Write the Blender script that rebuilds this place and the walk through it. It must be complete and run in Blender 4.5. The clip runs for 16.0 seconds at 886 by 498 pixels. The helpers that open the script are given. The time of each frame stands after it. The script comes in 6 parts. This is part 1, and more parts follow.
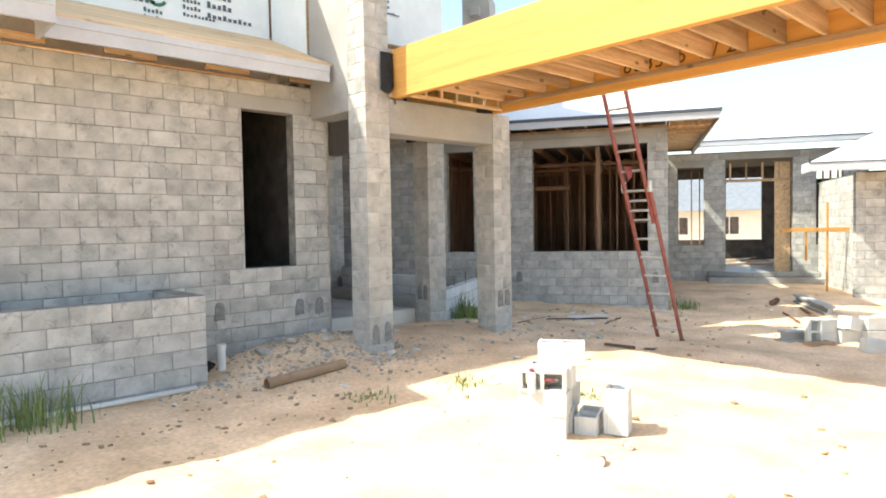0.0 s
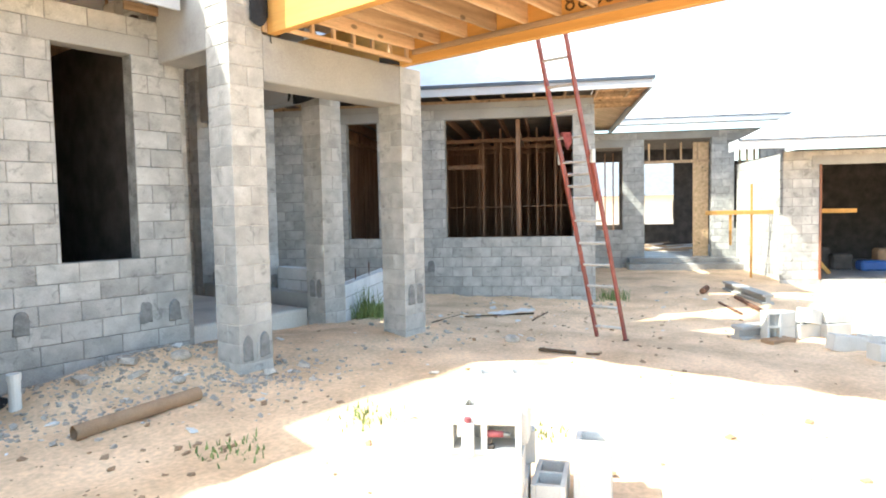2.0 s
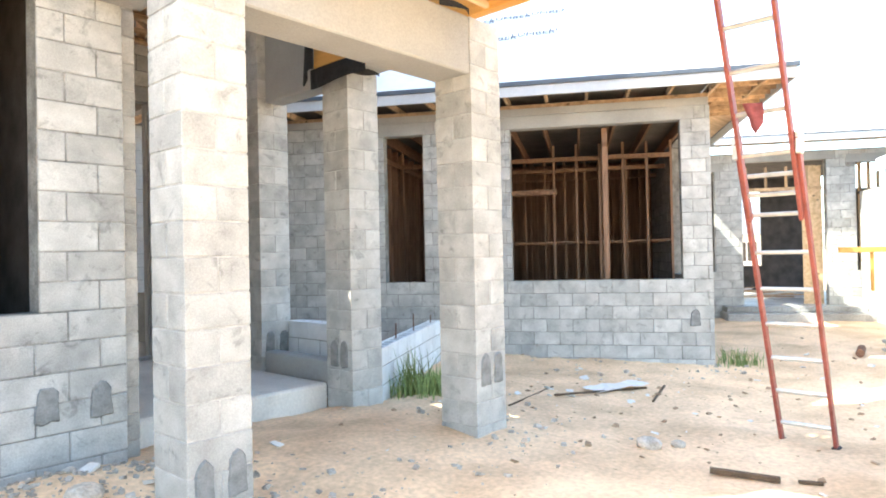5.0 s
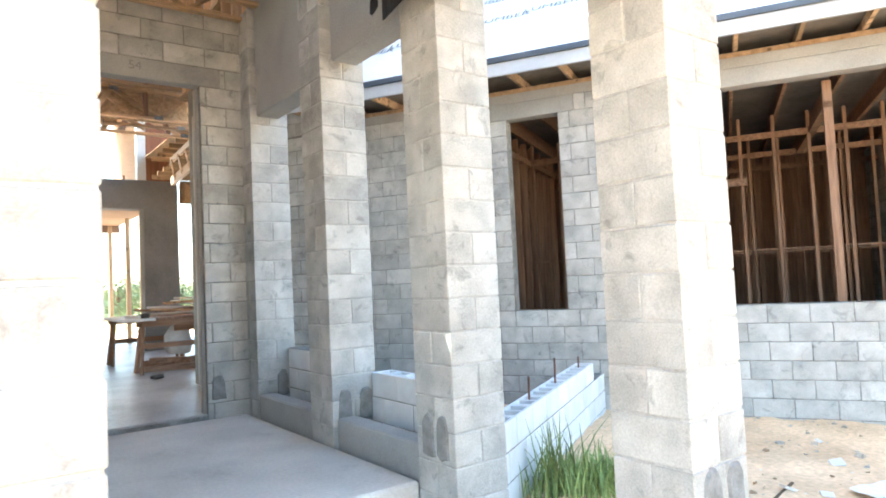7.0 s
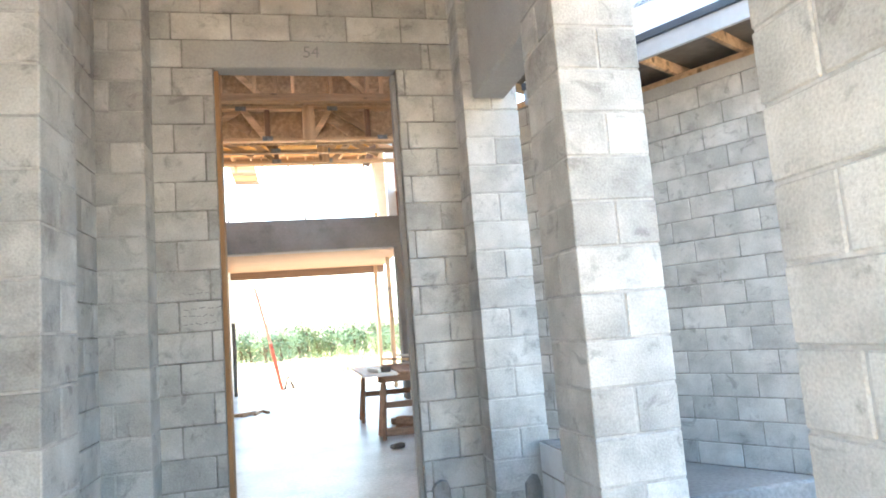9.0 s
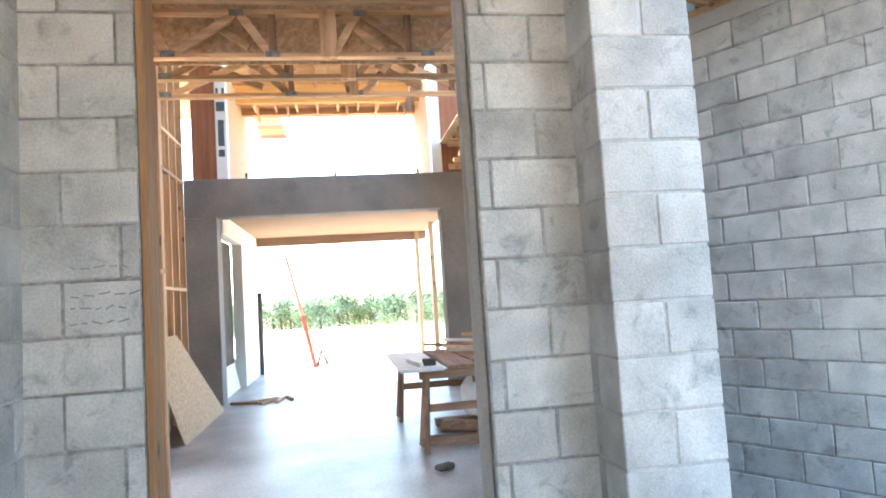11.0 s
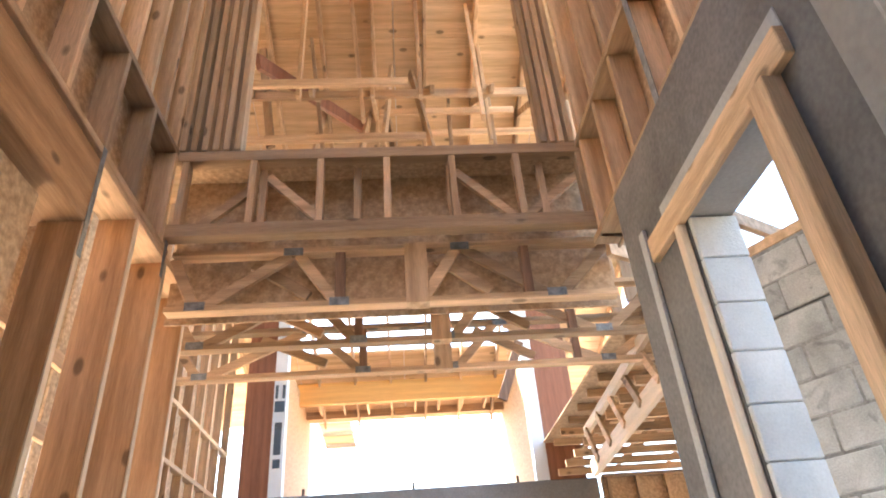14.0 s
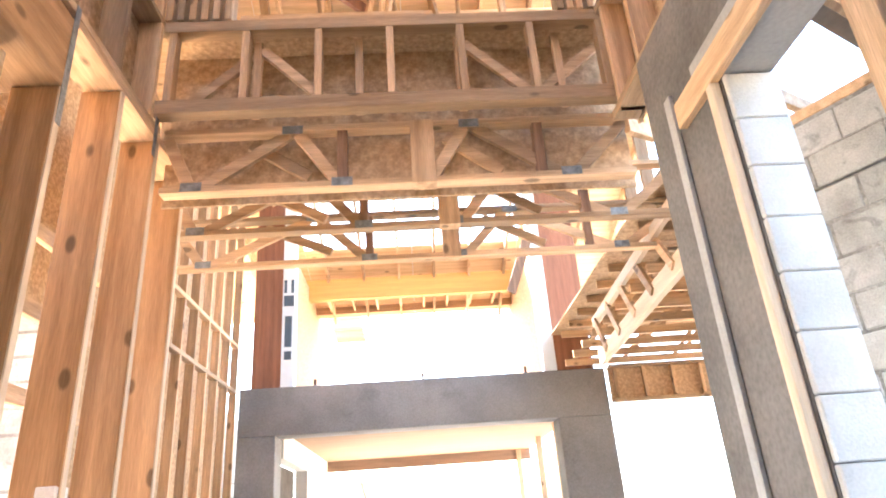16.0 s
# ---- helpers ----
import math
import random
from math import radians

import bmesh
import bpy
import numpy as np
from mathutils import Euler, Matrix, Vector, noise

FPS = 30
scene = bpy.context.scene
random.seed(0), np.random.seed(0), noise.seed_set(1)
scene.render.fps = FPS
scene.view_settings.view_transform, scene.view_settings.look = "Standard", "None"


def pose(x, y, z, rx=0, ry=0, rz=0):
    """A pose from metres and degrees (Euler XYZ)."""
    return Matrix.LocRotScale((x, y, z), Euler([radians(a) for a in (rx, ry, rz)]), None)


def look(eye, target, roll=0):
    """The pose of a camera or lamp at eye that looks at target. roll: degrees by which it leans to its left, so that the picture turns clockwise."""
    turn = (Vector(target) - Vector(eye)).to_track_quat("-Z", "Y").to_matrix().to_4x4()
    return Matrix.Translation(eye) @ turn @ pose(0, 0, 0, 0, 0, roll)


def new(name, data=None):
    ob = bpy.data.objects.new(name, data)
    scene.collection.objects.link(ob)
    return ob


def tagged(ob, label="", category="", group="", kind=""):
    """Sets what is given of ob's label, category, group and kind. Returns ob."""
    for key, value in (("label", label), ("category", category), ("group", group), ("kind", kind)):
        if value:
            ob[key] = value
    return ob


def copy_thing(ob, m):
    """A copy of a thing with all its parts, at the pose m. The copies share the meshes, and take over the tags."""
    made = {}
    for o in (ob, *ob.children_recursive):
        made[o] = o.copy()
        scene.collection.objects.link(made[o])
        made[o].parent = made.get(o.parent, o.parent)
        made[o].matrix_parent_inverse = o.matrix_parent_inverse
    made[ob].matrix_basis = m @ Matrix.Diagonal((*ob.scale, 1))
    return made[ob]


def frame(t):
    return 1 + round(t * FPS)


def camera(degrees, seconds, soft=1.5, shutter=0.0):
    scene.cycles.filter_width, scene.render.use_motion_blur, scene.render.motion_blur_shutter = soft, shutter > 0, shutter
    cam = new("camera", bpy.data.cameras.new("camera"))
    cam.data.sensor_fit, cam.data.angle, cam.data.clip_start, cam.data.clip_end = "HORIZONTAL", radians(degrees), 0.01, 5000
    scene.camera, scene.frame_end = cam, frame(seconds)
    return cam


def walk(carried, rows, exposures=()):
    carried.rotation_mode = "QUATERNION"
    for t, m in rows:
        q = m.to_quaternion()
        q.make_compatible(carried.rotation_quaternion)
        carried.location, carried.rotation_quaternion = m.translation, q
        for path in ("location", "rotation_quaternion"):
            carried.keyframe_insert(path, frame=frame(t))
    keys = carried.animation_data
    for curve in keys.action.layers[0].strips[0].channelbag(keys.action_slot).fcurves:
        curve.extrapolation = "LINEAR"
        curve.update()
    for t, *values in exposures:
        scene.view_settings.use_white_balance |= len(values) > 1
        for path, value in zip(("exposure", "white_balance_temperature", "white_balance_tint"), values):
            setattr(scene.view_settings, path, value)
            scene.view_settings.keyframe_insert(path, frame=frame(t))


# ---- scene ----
# camera: seconds, place in metres, turn in degrees
cam = camera(68.6, 16.0, soft=1.9)
PATH = [
    (0.0, -0.648, -0.591, 1.650, 87.92, 1.00, -42.90),
    (0.5, -0.240, -0.202, 1.625, 88.88, 1.62, -44.24),
    (1.0, 0.157, 0.141, 1.562, 88.97, 0.73, -46.45),
    (1.5, 0.501, 0.470, 1.539, 87.08, 1.37, -48.50),
    (2.0, 0.790, 0.784, 1.547, 86.68, 1.14, -51.17),
    (2.5, 1.102, 1.140, 1.519, 88.38, 1.37, -49.87),
    (3.0, 1.383, 1.513, 1.513, 89.21, 0.63, -50.12),
    (5.5, 3.272, 3.483, 1.409, 91.14, 1.61, -46.60),
    (6.0, 3.715, 3.924, 1.439, 91.78, 2.25, -44.05),
    (6.5, 4.193, 4.392, 1.404, 93.03, 2.60, -40.53),
    (7.0, 4.682, 4.898, 1.404, 92.88, 2.67, -36.27),
    (7.5, 5.090, 5.466, 1.453, 92.34, 1.23, -31.54),
    (8.0, 5.379, 6.052, 1.530, 93.32, 1.94, -25.20),
    (8.5, 5.598, 6.555, 1.531, 96.63, 3.15, -19.13),
    (9.0, 5.835, 7.035, 1.619, 96.65, 4.49, -12.29),
    (9.5, 5.950, 7.447, 1.680, 95.58, 5.03, -10.03),
    (12.0, 6.067, 9.922, 1.794, 94.04, 3.15, -8.30),
    (12.5, 5.960, 10.206, 1.822, 99.71, 5.54, -7.80),
    (13.0, 5.909, 10.605, 1.936, 107.02, 4.43, -4.83),
    (13.5, 5.918, 10.881, 2.035, 114.45, 3.79, -4.99),
    (14.0, 5.936, 11.066, 2.090, 121.57, 3.97, -2.37),
    (14.5, 5.935, 11.179, 2.119, 125.46, 4.28, -0.48),
    (15.0, 5.916, 11.229, 2.123, 125.21, 5.00, -0.45),
    (15.5, 5.915, 11.258, 2.100, 120.52, 5.04, -1.99),
    (16.0, 5.941, 11.300, 2.054, 113.16, 3.89, -1.63),
]
walk(cam, [(t, pose(x, y, z, rx, ry, rz)) for t, x, y, z, rx, ry, rz in PATH],
     exposures=[(0.0, 1.5, 6900, 2), (0.5, 1.7, 6650, 1), (1.5, 1.92, 6450, 0), (3.0, 2.15, 6400, 0), (5.5, 2.7, 6500, 1), (7.5, 3.2, 6350, 0), (9.5, 3.5, 6100, 0), (12.0, 3.45, 5800, 0), (12.5, 3.2, 6050, 0), (13.0, 3.0, 6000, 0), (13.5, 3.0, 6150, 3), (14.0, 3.5, 6150, 5), (14.5, 4.1, 6150, 6), (15.0, 4.3, 6150, 6), (16.0, 4.2, 6150, 6)])

# daylight: sun high behind the house, from the left
SUN = Vector((-0.7, 0.51, 1.0)).normalized()
world = bpy.data.worlds.new("sky")
scene.world = world
world.use_nodes = True
wn = world.node_tree.nodes
sky = wn.new("ShaderNodeTexSky")
sky.sky_type, sky.sun_disc = "NISHITA", False
sky.sun_elevation, sky.sun_rotation = math.asin(SUN.z), math.atan2(SUN.x, SUN.y)
sky.air_density, sky.dust_density, sky.ozone_density = 1.0, 2.0, 1.0
world.node_tree.links.new(sky.outputs[0], wn["Background"].inputs[0])
wn["Background"].inputs[1].default_value = 0.15
lamp = bpy.data.lights.new("sun", "SUN")
lamp.energy, lamp.angle, lamp.color = 2.9, radians(0.6), (1.0, 0.95, 0.87)
sun = new("sun", lamp)
sun.matrix_world = look(SUN * 60, (0, 0, 0))


# ---- materials ----
def mat(name, base, rough=0.85, var=0.16, scale=3.0, bump=0.25, fine=90.0, rnd=0.0, metal=0.0, axis=None, tint=None, spots=0.0, spec=0.3, knots=False, smear=False):
    """Noise-varied surface. axis: direction of wood grain. tint: second colour mixed in by large noise."""
    m = bpy.data.materials.new(name)
    m.use_nodes = True
    nt = m.node_tree
    n, ln = nt.nodes, nt.links.new
    b = n["Principled BSDF"]
    b.inputs["Roughness"].default_value, b.inputs["Metallic"].default_value = rough, metal
    b.inputs["Specular IOR Level"].default_value = spec
    geo = n.new("ShaderNodeNewGeometry")
    vec = n.new("ShaderNodeVectorMath")
    vec.operation = "MULTIPLY"
    ln(geo.outputs["Position"], vec.inputs[0])
    st = [1.0, 1.0, 1.0]
    if axis is not None:
        st = [9.0, 9.0, 9.0]
        st[axis] = 0.5
    vec.inputs[1].default_value = st
    if rnd:
        info = n.new("ShaderNodeObjectInfo")
        sh = n.new("ShaderNodeMath")
        sh.operation = "MULTIPLY"
        sh.inputs[1].default_value = 37.0
        ln(info.outputs["Random"], sh.inputs[0])
        add = n.new("ShaderNodeVectorMath")
        add.operation = "ADD"
        ln(vec.outputs[0], add.inputs[0])
        ln(sh.outputs[0], add.inputs[1])
        vout = add.outputs[0]
    else:
        vout = vec.outputs[0]
    n1 = n.new("ShaderNodeTexNoise")
    n1.inputs["Scale"].default_value, n1.inputs["Detail"].default_value = scale, 5.0
    ln(vout, n1.inputs["Vector"])
    n2 = n.new("ShaderNodeTexNoise")
    n2.inputs["Scale"].default_value, n2.inputs["Detail"].default_value = fine, 4.0
    ln(vout, n2.inputs["Vector"])
    lo = [max(c * (1 - var), 0) for c in base]
    hi = [min(c * (1 + var), 1) for c in base]
    if tint:
        lo = tint
    mix = n.new("ShaderNodeMix")
    mix.data_type = "RGBA"
    mix.inputs[6].default_value, mix.inputs[7].default_value = (*lo, 1), (*hi, 1)
    mr = n.new("ShaderNodeMapRange")
    mr.inputs["From Min"].default_value, mr.inputs["From Max"].default_value = 0.32, 0.68
    ln(n1.outputs["Fac"], mr.inputs["Value"])
    ln(mr.outputs[0], mix.inputs[0])
    col = mix.outputs[2]
    gr = n.new("ShaderNodeMix")
    gr.data_type, gr.blend_type = "RGBA", "MULTIPLY"
    gr.inputs[0].default_value = 1.0
    g2 = n.new("ShaderNodeMapRange")
    g2.inputs["From Min"].default_value, g2.inputs["From Max"].default_value = 0.3, 0.7
    g2.inputs["To Min"].default_value, g2.inputs["To Max"].default_value = 1 - var * 0.8, 1 + var * 0.4
    ln(n2.outputs["Fac"], g2.inputs["Value"])
    ln(col, gr.inputs[6])
    ln(g2.outputs[0], gr.inputs[7])
    col = gr.outputs[2]
    if rnd:
        r2 = n.new("ShaderNodeMix")
        r2.data_type, r2.blend_type = "RGBA", "MULTIPLY"
        r2.inputs[0].default_value = 1.0
        r3 = n.new("ShaderNodeMapRange")
        r3.inputs["To Min"].default_value, r3.inputs["To Max"].default_value = 1 - rnd, 1 + rnd * 0.6
        ln(info.outputs["Random"], r3.inputs["Value"])
        ln(col, r2.inputs[6])
        ln(r3.outputs[0], r2.inputs[7])
        col = r2.outputs[2]
    if spots:
        vo = n.new("ShaderNodeTexNoise")
        vo.inputs["Scale"].default_value, vo.inputs["Detail"].default_value = 1.3, 8.0
        vo.inputs["Roughness"].default_value = 0.7
        ln(geo.outputs["Position"], vo.inputs["Vector"])
        sr = n.new("ShaderNodeMapRange")
        sr.inputs["From Min"].default_value, sr.inputs["From Max"].default_value = 0.56, 0.7
        sr.inputs["To Min"].default_value, sr.inputs["To Max"].default_value = 1.0, 1 - spots
        ln(vo.outputs["Fac"], sr.inputs["Value"])
        s2 = n.new("ShaderNodeMix")
        s2.data_type, s2.blend_type = "RGBA", "MULTIPLY"
        s2.inputs[0].default_value = 1.0
        ln(col, s2.inputs[6])
        ln(sr.outputs[0], s2.inputs[7])
        col = s2.outputs[2]
    if smear:
        sv = n.new("ShaderNodeTexNoise")
        sv.inputs["Scale"].default_value, sv.inputs["Detail"].default_value = 7.0, 6.0
        sv.inputs["Roughness"].default_value, sv.inputs["Distortion"].default_value = 0.65, 0.8
        ln(geo.outputs["Position"], sv.inputs["Vector"])
        sm = n.new("ShaderNodeMapRange")
        sm.inputs["From Min"].default_value, sm.inputs["From Max"].default_value = 0.57, 0.68
        sm.inputs["To Min"].default_value, sm.inputs["To Max"].default_value = 1.0, 0.68
        ln(sv.outputs["Fac"], sm.inputs["Value"])
        s3_ = n.new("ShaderNodeMix")
        s3_.data_type, s3_.blend_type = "RGBA", "MULTIPLY"
        s3_.inputs[0].default_value = 1.0
        ln(col, s3_.inputs[6])
        ln(sm.outputs[0], s3_.inputs[7])
        col = s3_.outputs[2]
    if knots:
        kv = n.new("ShaderNodeVectorMath")
        kv.operation = "MULTIPLY"
        ks = [5.0, 5.0, 5.0]
        ks[axis] = 2.6
        kv.inputs[1].default_value = ks
        ln(geo.outputs["Position"], kv.inputs[0])
        kn_ = n.new("ShaderNodeTexVoronoi")
        kn_.inputs["Scale"].default_value = 1.0
        ln(kv.outputs[0], kn_.inputs["Vector"])
        kr = n.new("ShaderNodeMapRange")
        kr.inputs["From Min"].default_value, kr.inputs["From Max"].default_value = 0.1, 0.15
        kr.inputs["To Min"].default_value, kr.inputs["To Max"].default_value = 0.42, 1.0
        ln(kn_.outputs["Distance"], kr.inputs["Value"])
        k2 = n.new("ShaderNodeMix")
        k2.data_type, k2.blend_type = "RGBA", "MULTIPLY"
        k2.inputs[0].default_value = 1.0
        ln(col, k2.inputs[6])
        ln(kr.outputs[0], k2.inputs[7])
        col = k2.outputs[2]
    ln(col, b.inputs["Base Color"])
    if bump:
        bp = n.new("ShaderNodeBump")
        bp.inputs["Strength"].default_value, bp.inputs["Distance"].default_value = bump, 0.006
        ln(n2.outputs["Fac"], bp.inputs["Height"])
        ln(bp.outputs[0], b.inputs["Normal"])
    return m


BLOCK = mat("concrete_block", (0.49, 0.483, 0.46), 0.93, 0.2, 4.5, 0.6, 110, rnd=0.15, spots=0.3, smear=True)
MORTAR = mat("mortar", (0.31, 0.3, 0.28), 0.95, 0.35, 5, 0.8, 60, smear=True)
LIGHT_MORTAR = mat("pale_mortar", (0.46, 0.45, 0.43), 0.95, 0.2, 7, 0.8, 60)
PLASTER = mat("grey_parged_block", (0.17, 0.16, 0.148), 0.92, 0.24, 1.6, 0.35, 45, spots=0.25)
# Dark deck tone; on the wing ceiling it carries the room's shade.
DARK_DECK = mat("dark_deck_tone", (0.2, 0.18, 0.155), 0.9, 0.2, 2.0, 0.2, 14)
# Paler than BLOCK; on the side opening's reveal the paleness is daylight.
PALE_BLOCK = mat("pale_and_daylit_block", (0.62, 0.61, 0.58), 0.93, 0.1, 4.5, 0.6, 110, rnd=0.08)
# Much lighter than BLOCK, for the low courtyard walls.
WHITISH = mat("whitish_block", (0.78, 0.79, 0.8), 0.93, 0.08, 4.5, 0.6, 110, rnd=0.08)
SOFFIT = mat("brown_soffit_board", (0.3, 0.19, 0.125), 0.8, 0.15, 2, 0.15, 12, axis=0)
GROUT = mat("grey_grout_patch", (0.25, 0.25, 0.245), 0.95, 0.2, 14, 0.6, 80)
CAST = mat("cast_concrete", (0.38, 0.375, 0.36), 0.9, 0.13, 1.5, 0.3, 60, spots=0.2)
# CAST made darker: the garden frame's backlit side is in the colour.
FORMED = mat("formed_backlit_concrete", (0.25, 0.245, 0.24), 0.9, 0.2, 1.2, 0.3, 50, spots=0.25)
SLAB = mat("slab_concrete", (0.36, 0.355, 0.345), 0.36, 0.34, 1.2, 0.25, 30, spots=0.5, spec=0.5)
PORCH = mat("sand_dusted_slab", (0.7, 0.675, 0.63), 0.6, 0.14, 1.5, 0.2, 40, spots=0.25, spec=0.4)
# Floor tone lowered to keep the wing's inside dim.
SHADE_FLOOR = mat("shade_dark_floor", (0.16, 0.15, 0.14), 0.9, 0.2, 1.2, 0.2, 40)
SAND = mat("sand", (0.76, 0.56, 0.37), 0.97, 0.24, 1.4, 1.0, 24, tint=(0.64, 0.45, 0.28), spots=0.2)
RUBBLE = mat("rubble", (0.56, 0.5, 0.43), 0.95, 0.3, 9, 0.6, 60, rnd=0.25)
WOODC = (0.57, 0.395, 0.24)
# Real brown on bench and sawhorses; inside the wing it includes shade.
BROWN_WOOD = [mat("weathered_and_shaded_timber_" + "xyz"[i], (0.28, 0.165, 0.105), 0.8, 0.25, 2.6, 0.2, 14, axis=i, tint=(0.19, 0.108, 0.066)) for i in range(3)]
WOOD = [mat("pine_grain_" + "xyz"[i], WOODC, 0.7, 0.26, 1.8, 0.2, 24, rnd=0.4, axis=i, tint=(0.43, 0.28, 0.16), knots=True) for i in range(3)]
FIR = [mat("orange_fir_" + "xyz"[i], (0.45, 0.265, 0.135), 0.7, 0.24, 1.6, 0.2, 24, rnd=0.25, axis=i, tint=(0.33, 0.175, 0.08), knots=True) for i in range(3)]
LVL = [mat("laminated_beam_" + "xyz"[i], (0.63, 0.335, 0.095), 0.6, 0.1, 1.6, 0.1, 16, axis=i) for i in range(3)]
RED_LVL = mat("brown_laminated_post", (0.27, 0.12, 0.07), 0.6, 0.2, 2, 0.1, 12, axis=2)
OSB = mat("strand_board", (0.5, 0.35, 0.215), 0.8, 0.22, 26, 0.3, 60, tint=(0.38, 0.25, 0.14))
PLY = mat("plywood_sheathing", (0.68, 0.49, 0.3), 0.75, 0.16, 1.5, 0.15, 10, axis=0, tint=(0.56, 0.38, 0.21), spots=0.2, knots=True)
FELT = mat("black_roofing_felt", (0.025, 0.025, 0.027), 0.9, 0.3, 6, 0.4, 40)
WRAP = mat("white_house_wrap", (0.74, 0.79, 0.82), 0.55, 0.05, 1.5, 0.15, 7)
UNDER = mat("white_roof_underlayment", (0.78, 0.8, 0.83), 0.6, 0.05, 1.2, 0.1, 9)
INK = mat("dark_green_ink", (0.04, 0.17, 0.12), 0.7, 0.1, 8, 0)
GREY_INK = mat("grey_ink", (0.09, 0.12, 0.15), 0.7, 0.1, 8, 0)
FASCIA = mat("pale_grey_fascia", (0.5, 0.51, 0.54), 0.55, 0.06, 2, 0.1, 20)
DRIP = mat("dark_drip_edge", (0.08, 0.095, 0.12), 0.4, 0.1, 4, 0)
RED = mat("red_fibreglass", (0.27, 0.075, 0.06), 0.5, 0.2, 9, 0.05, 30)
ALU = mat("aluminium", (0.62, 0.6, 0.56), 0.4, 0.1, 12, 0.05, 40, metal=0.7)
CLOTH = mat("red_cloth", (0.28, 0.085, 0.095), 0.95, 0.2, 20, 0.2)
PVC = mat("white_pvc", (0.75, 0.75, 0.73), 0.4, 0.06, 5, 0.02)
# Pine paled to stand for daylight falling on edges and girders.
LIT_PINE = [mat("lit_pine_tone_" + "xyz"[i], (0.66, 0.52, 0.37), 0.7, 0.14, 2.0, 0.15, 24, rnd=0.15, axis=i) for i in range(3)]
BROWN = mat("cardboard_tube", (0.36, 0.24, 0.15), 0.9, 0.15, 7, 0.2)
STEEL = mat("galvanised_plate", (0.23, 0.24, 0.24), 0.5, 0.3, 20, 0.1, 60, metal=0.15)
REBAR = mat("rusty_bar", (0.16, 0.08, 0.05), 0.8, 0.3, 20, 0.3)
GRASS = mat("grass_blades", (0.27, 0.34, 0.12), 0.8, 0.35, 12, 0.0, rnd=0.3)
LEAF = mat("tree_leaves", (0.16, 0.22, 0.12), 0.8, 0.4, 0.7, 0.0)
BARK = mat("bark", (0.12, 0.08, 0.05), 0.9, 0.3, 9, 0.4)
SHINGLE = mat("grey_shingles", (0.2, 0.22, 0.25), 0.9, 0.1, 3, 0.3, 20)
STUCCO = mat("pale_stucco", (0.7, 0.68, 0.63), 0.9, 0.06, 3, 0.2)
# Near-black for small black parts; on room walls it stands in for shade.
DARK = mat("near_black_shade_and_parts", (0.09, 0.078, 0.07), 0.95, 0.3, 4, 0)
BLUE = mat("blue_plastic", (0.05, 0.12, 0.34), 0.4, 0.1, 5, 0)
PAPER = mat("white_paper_scrap", (0.75, 0.73, 0.7), 0.85, 0.1, 9, 0.1)


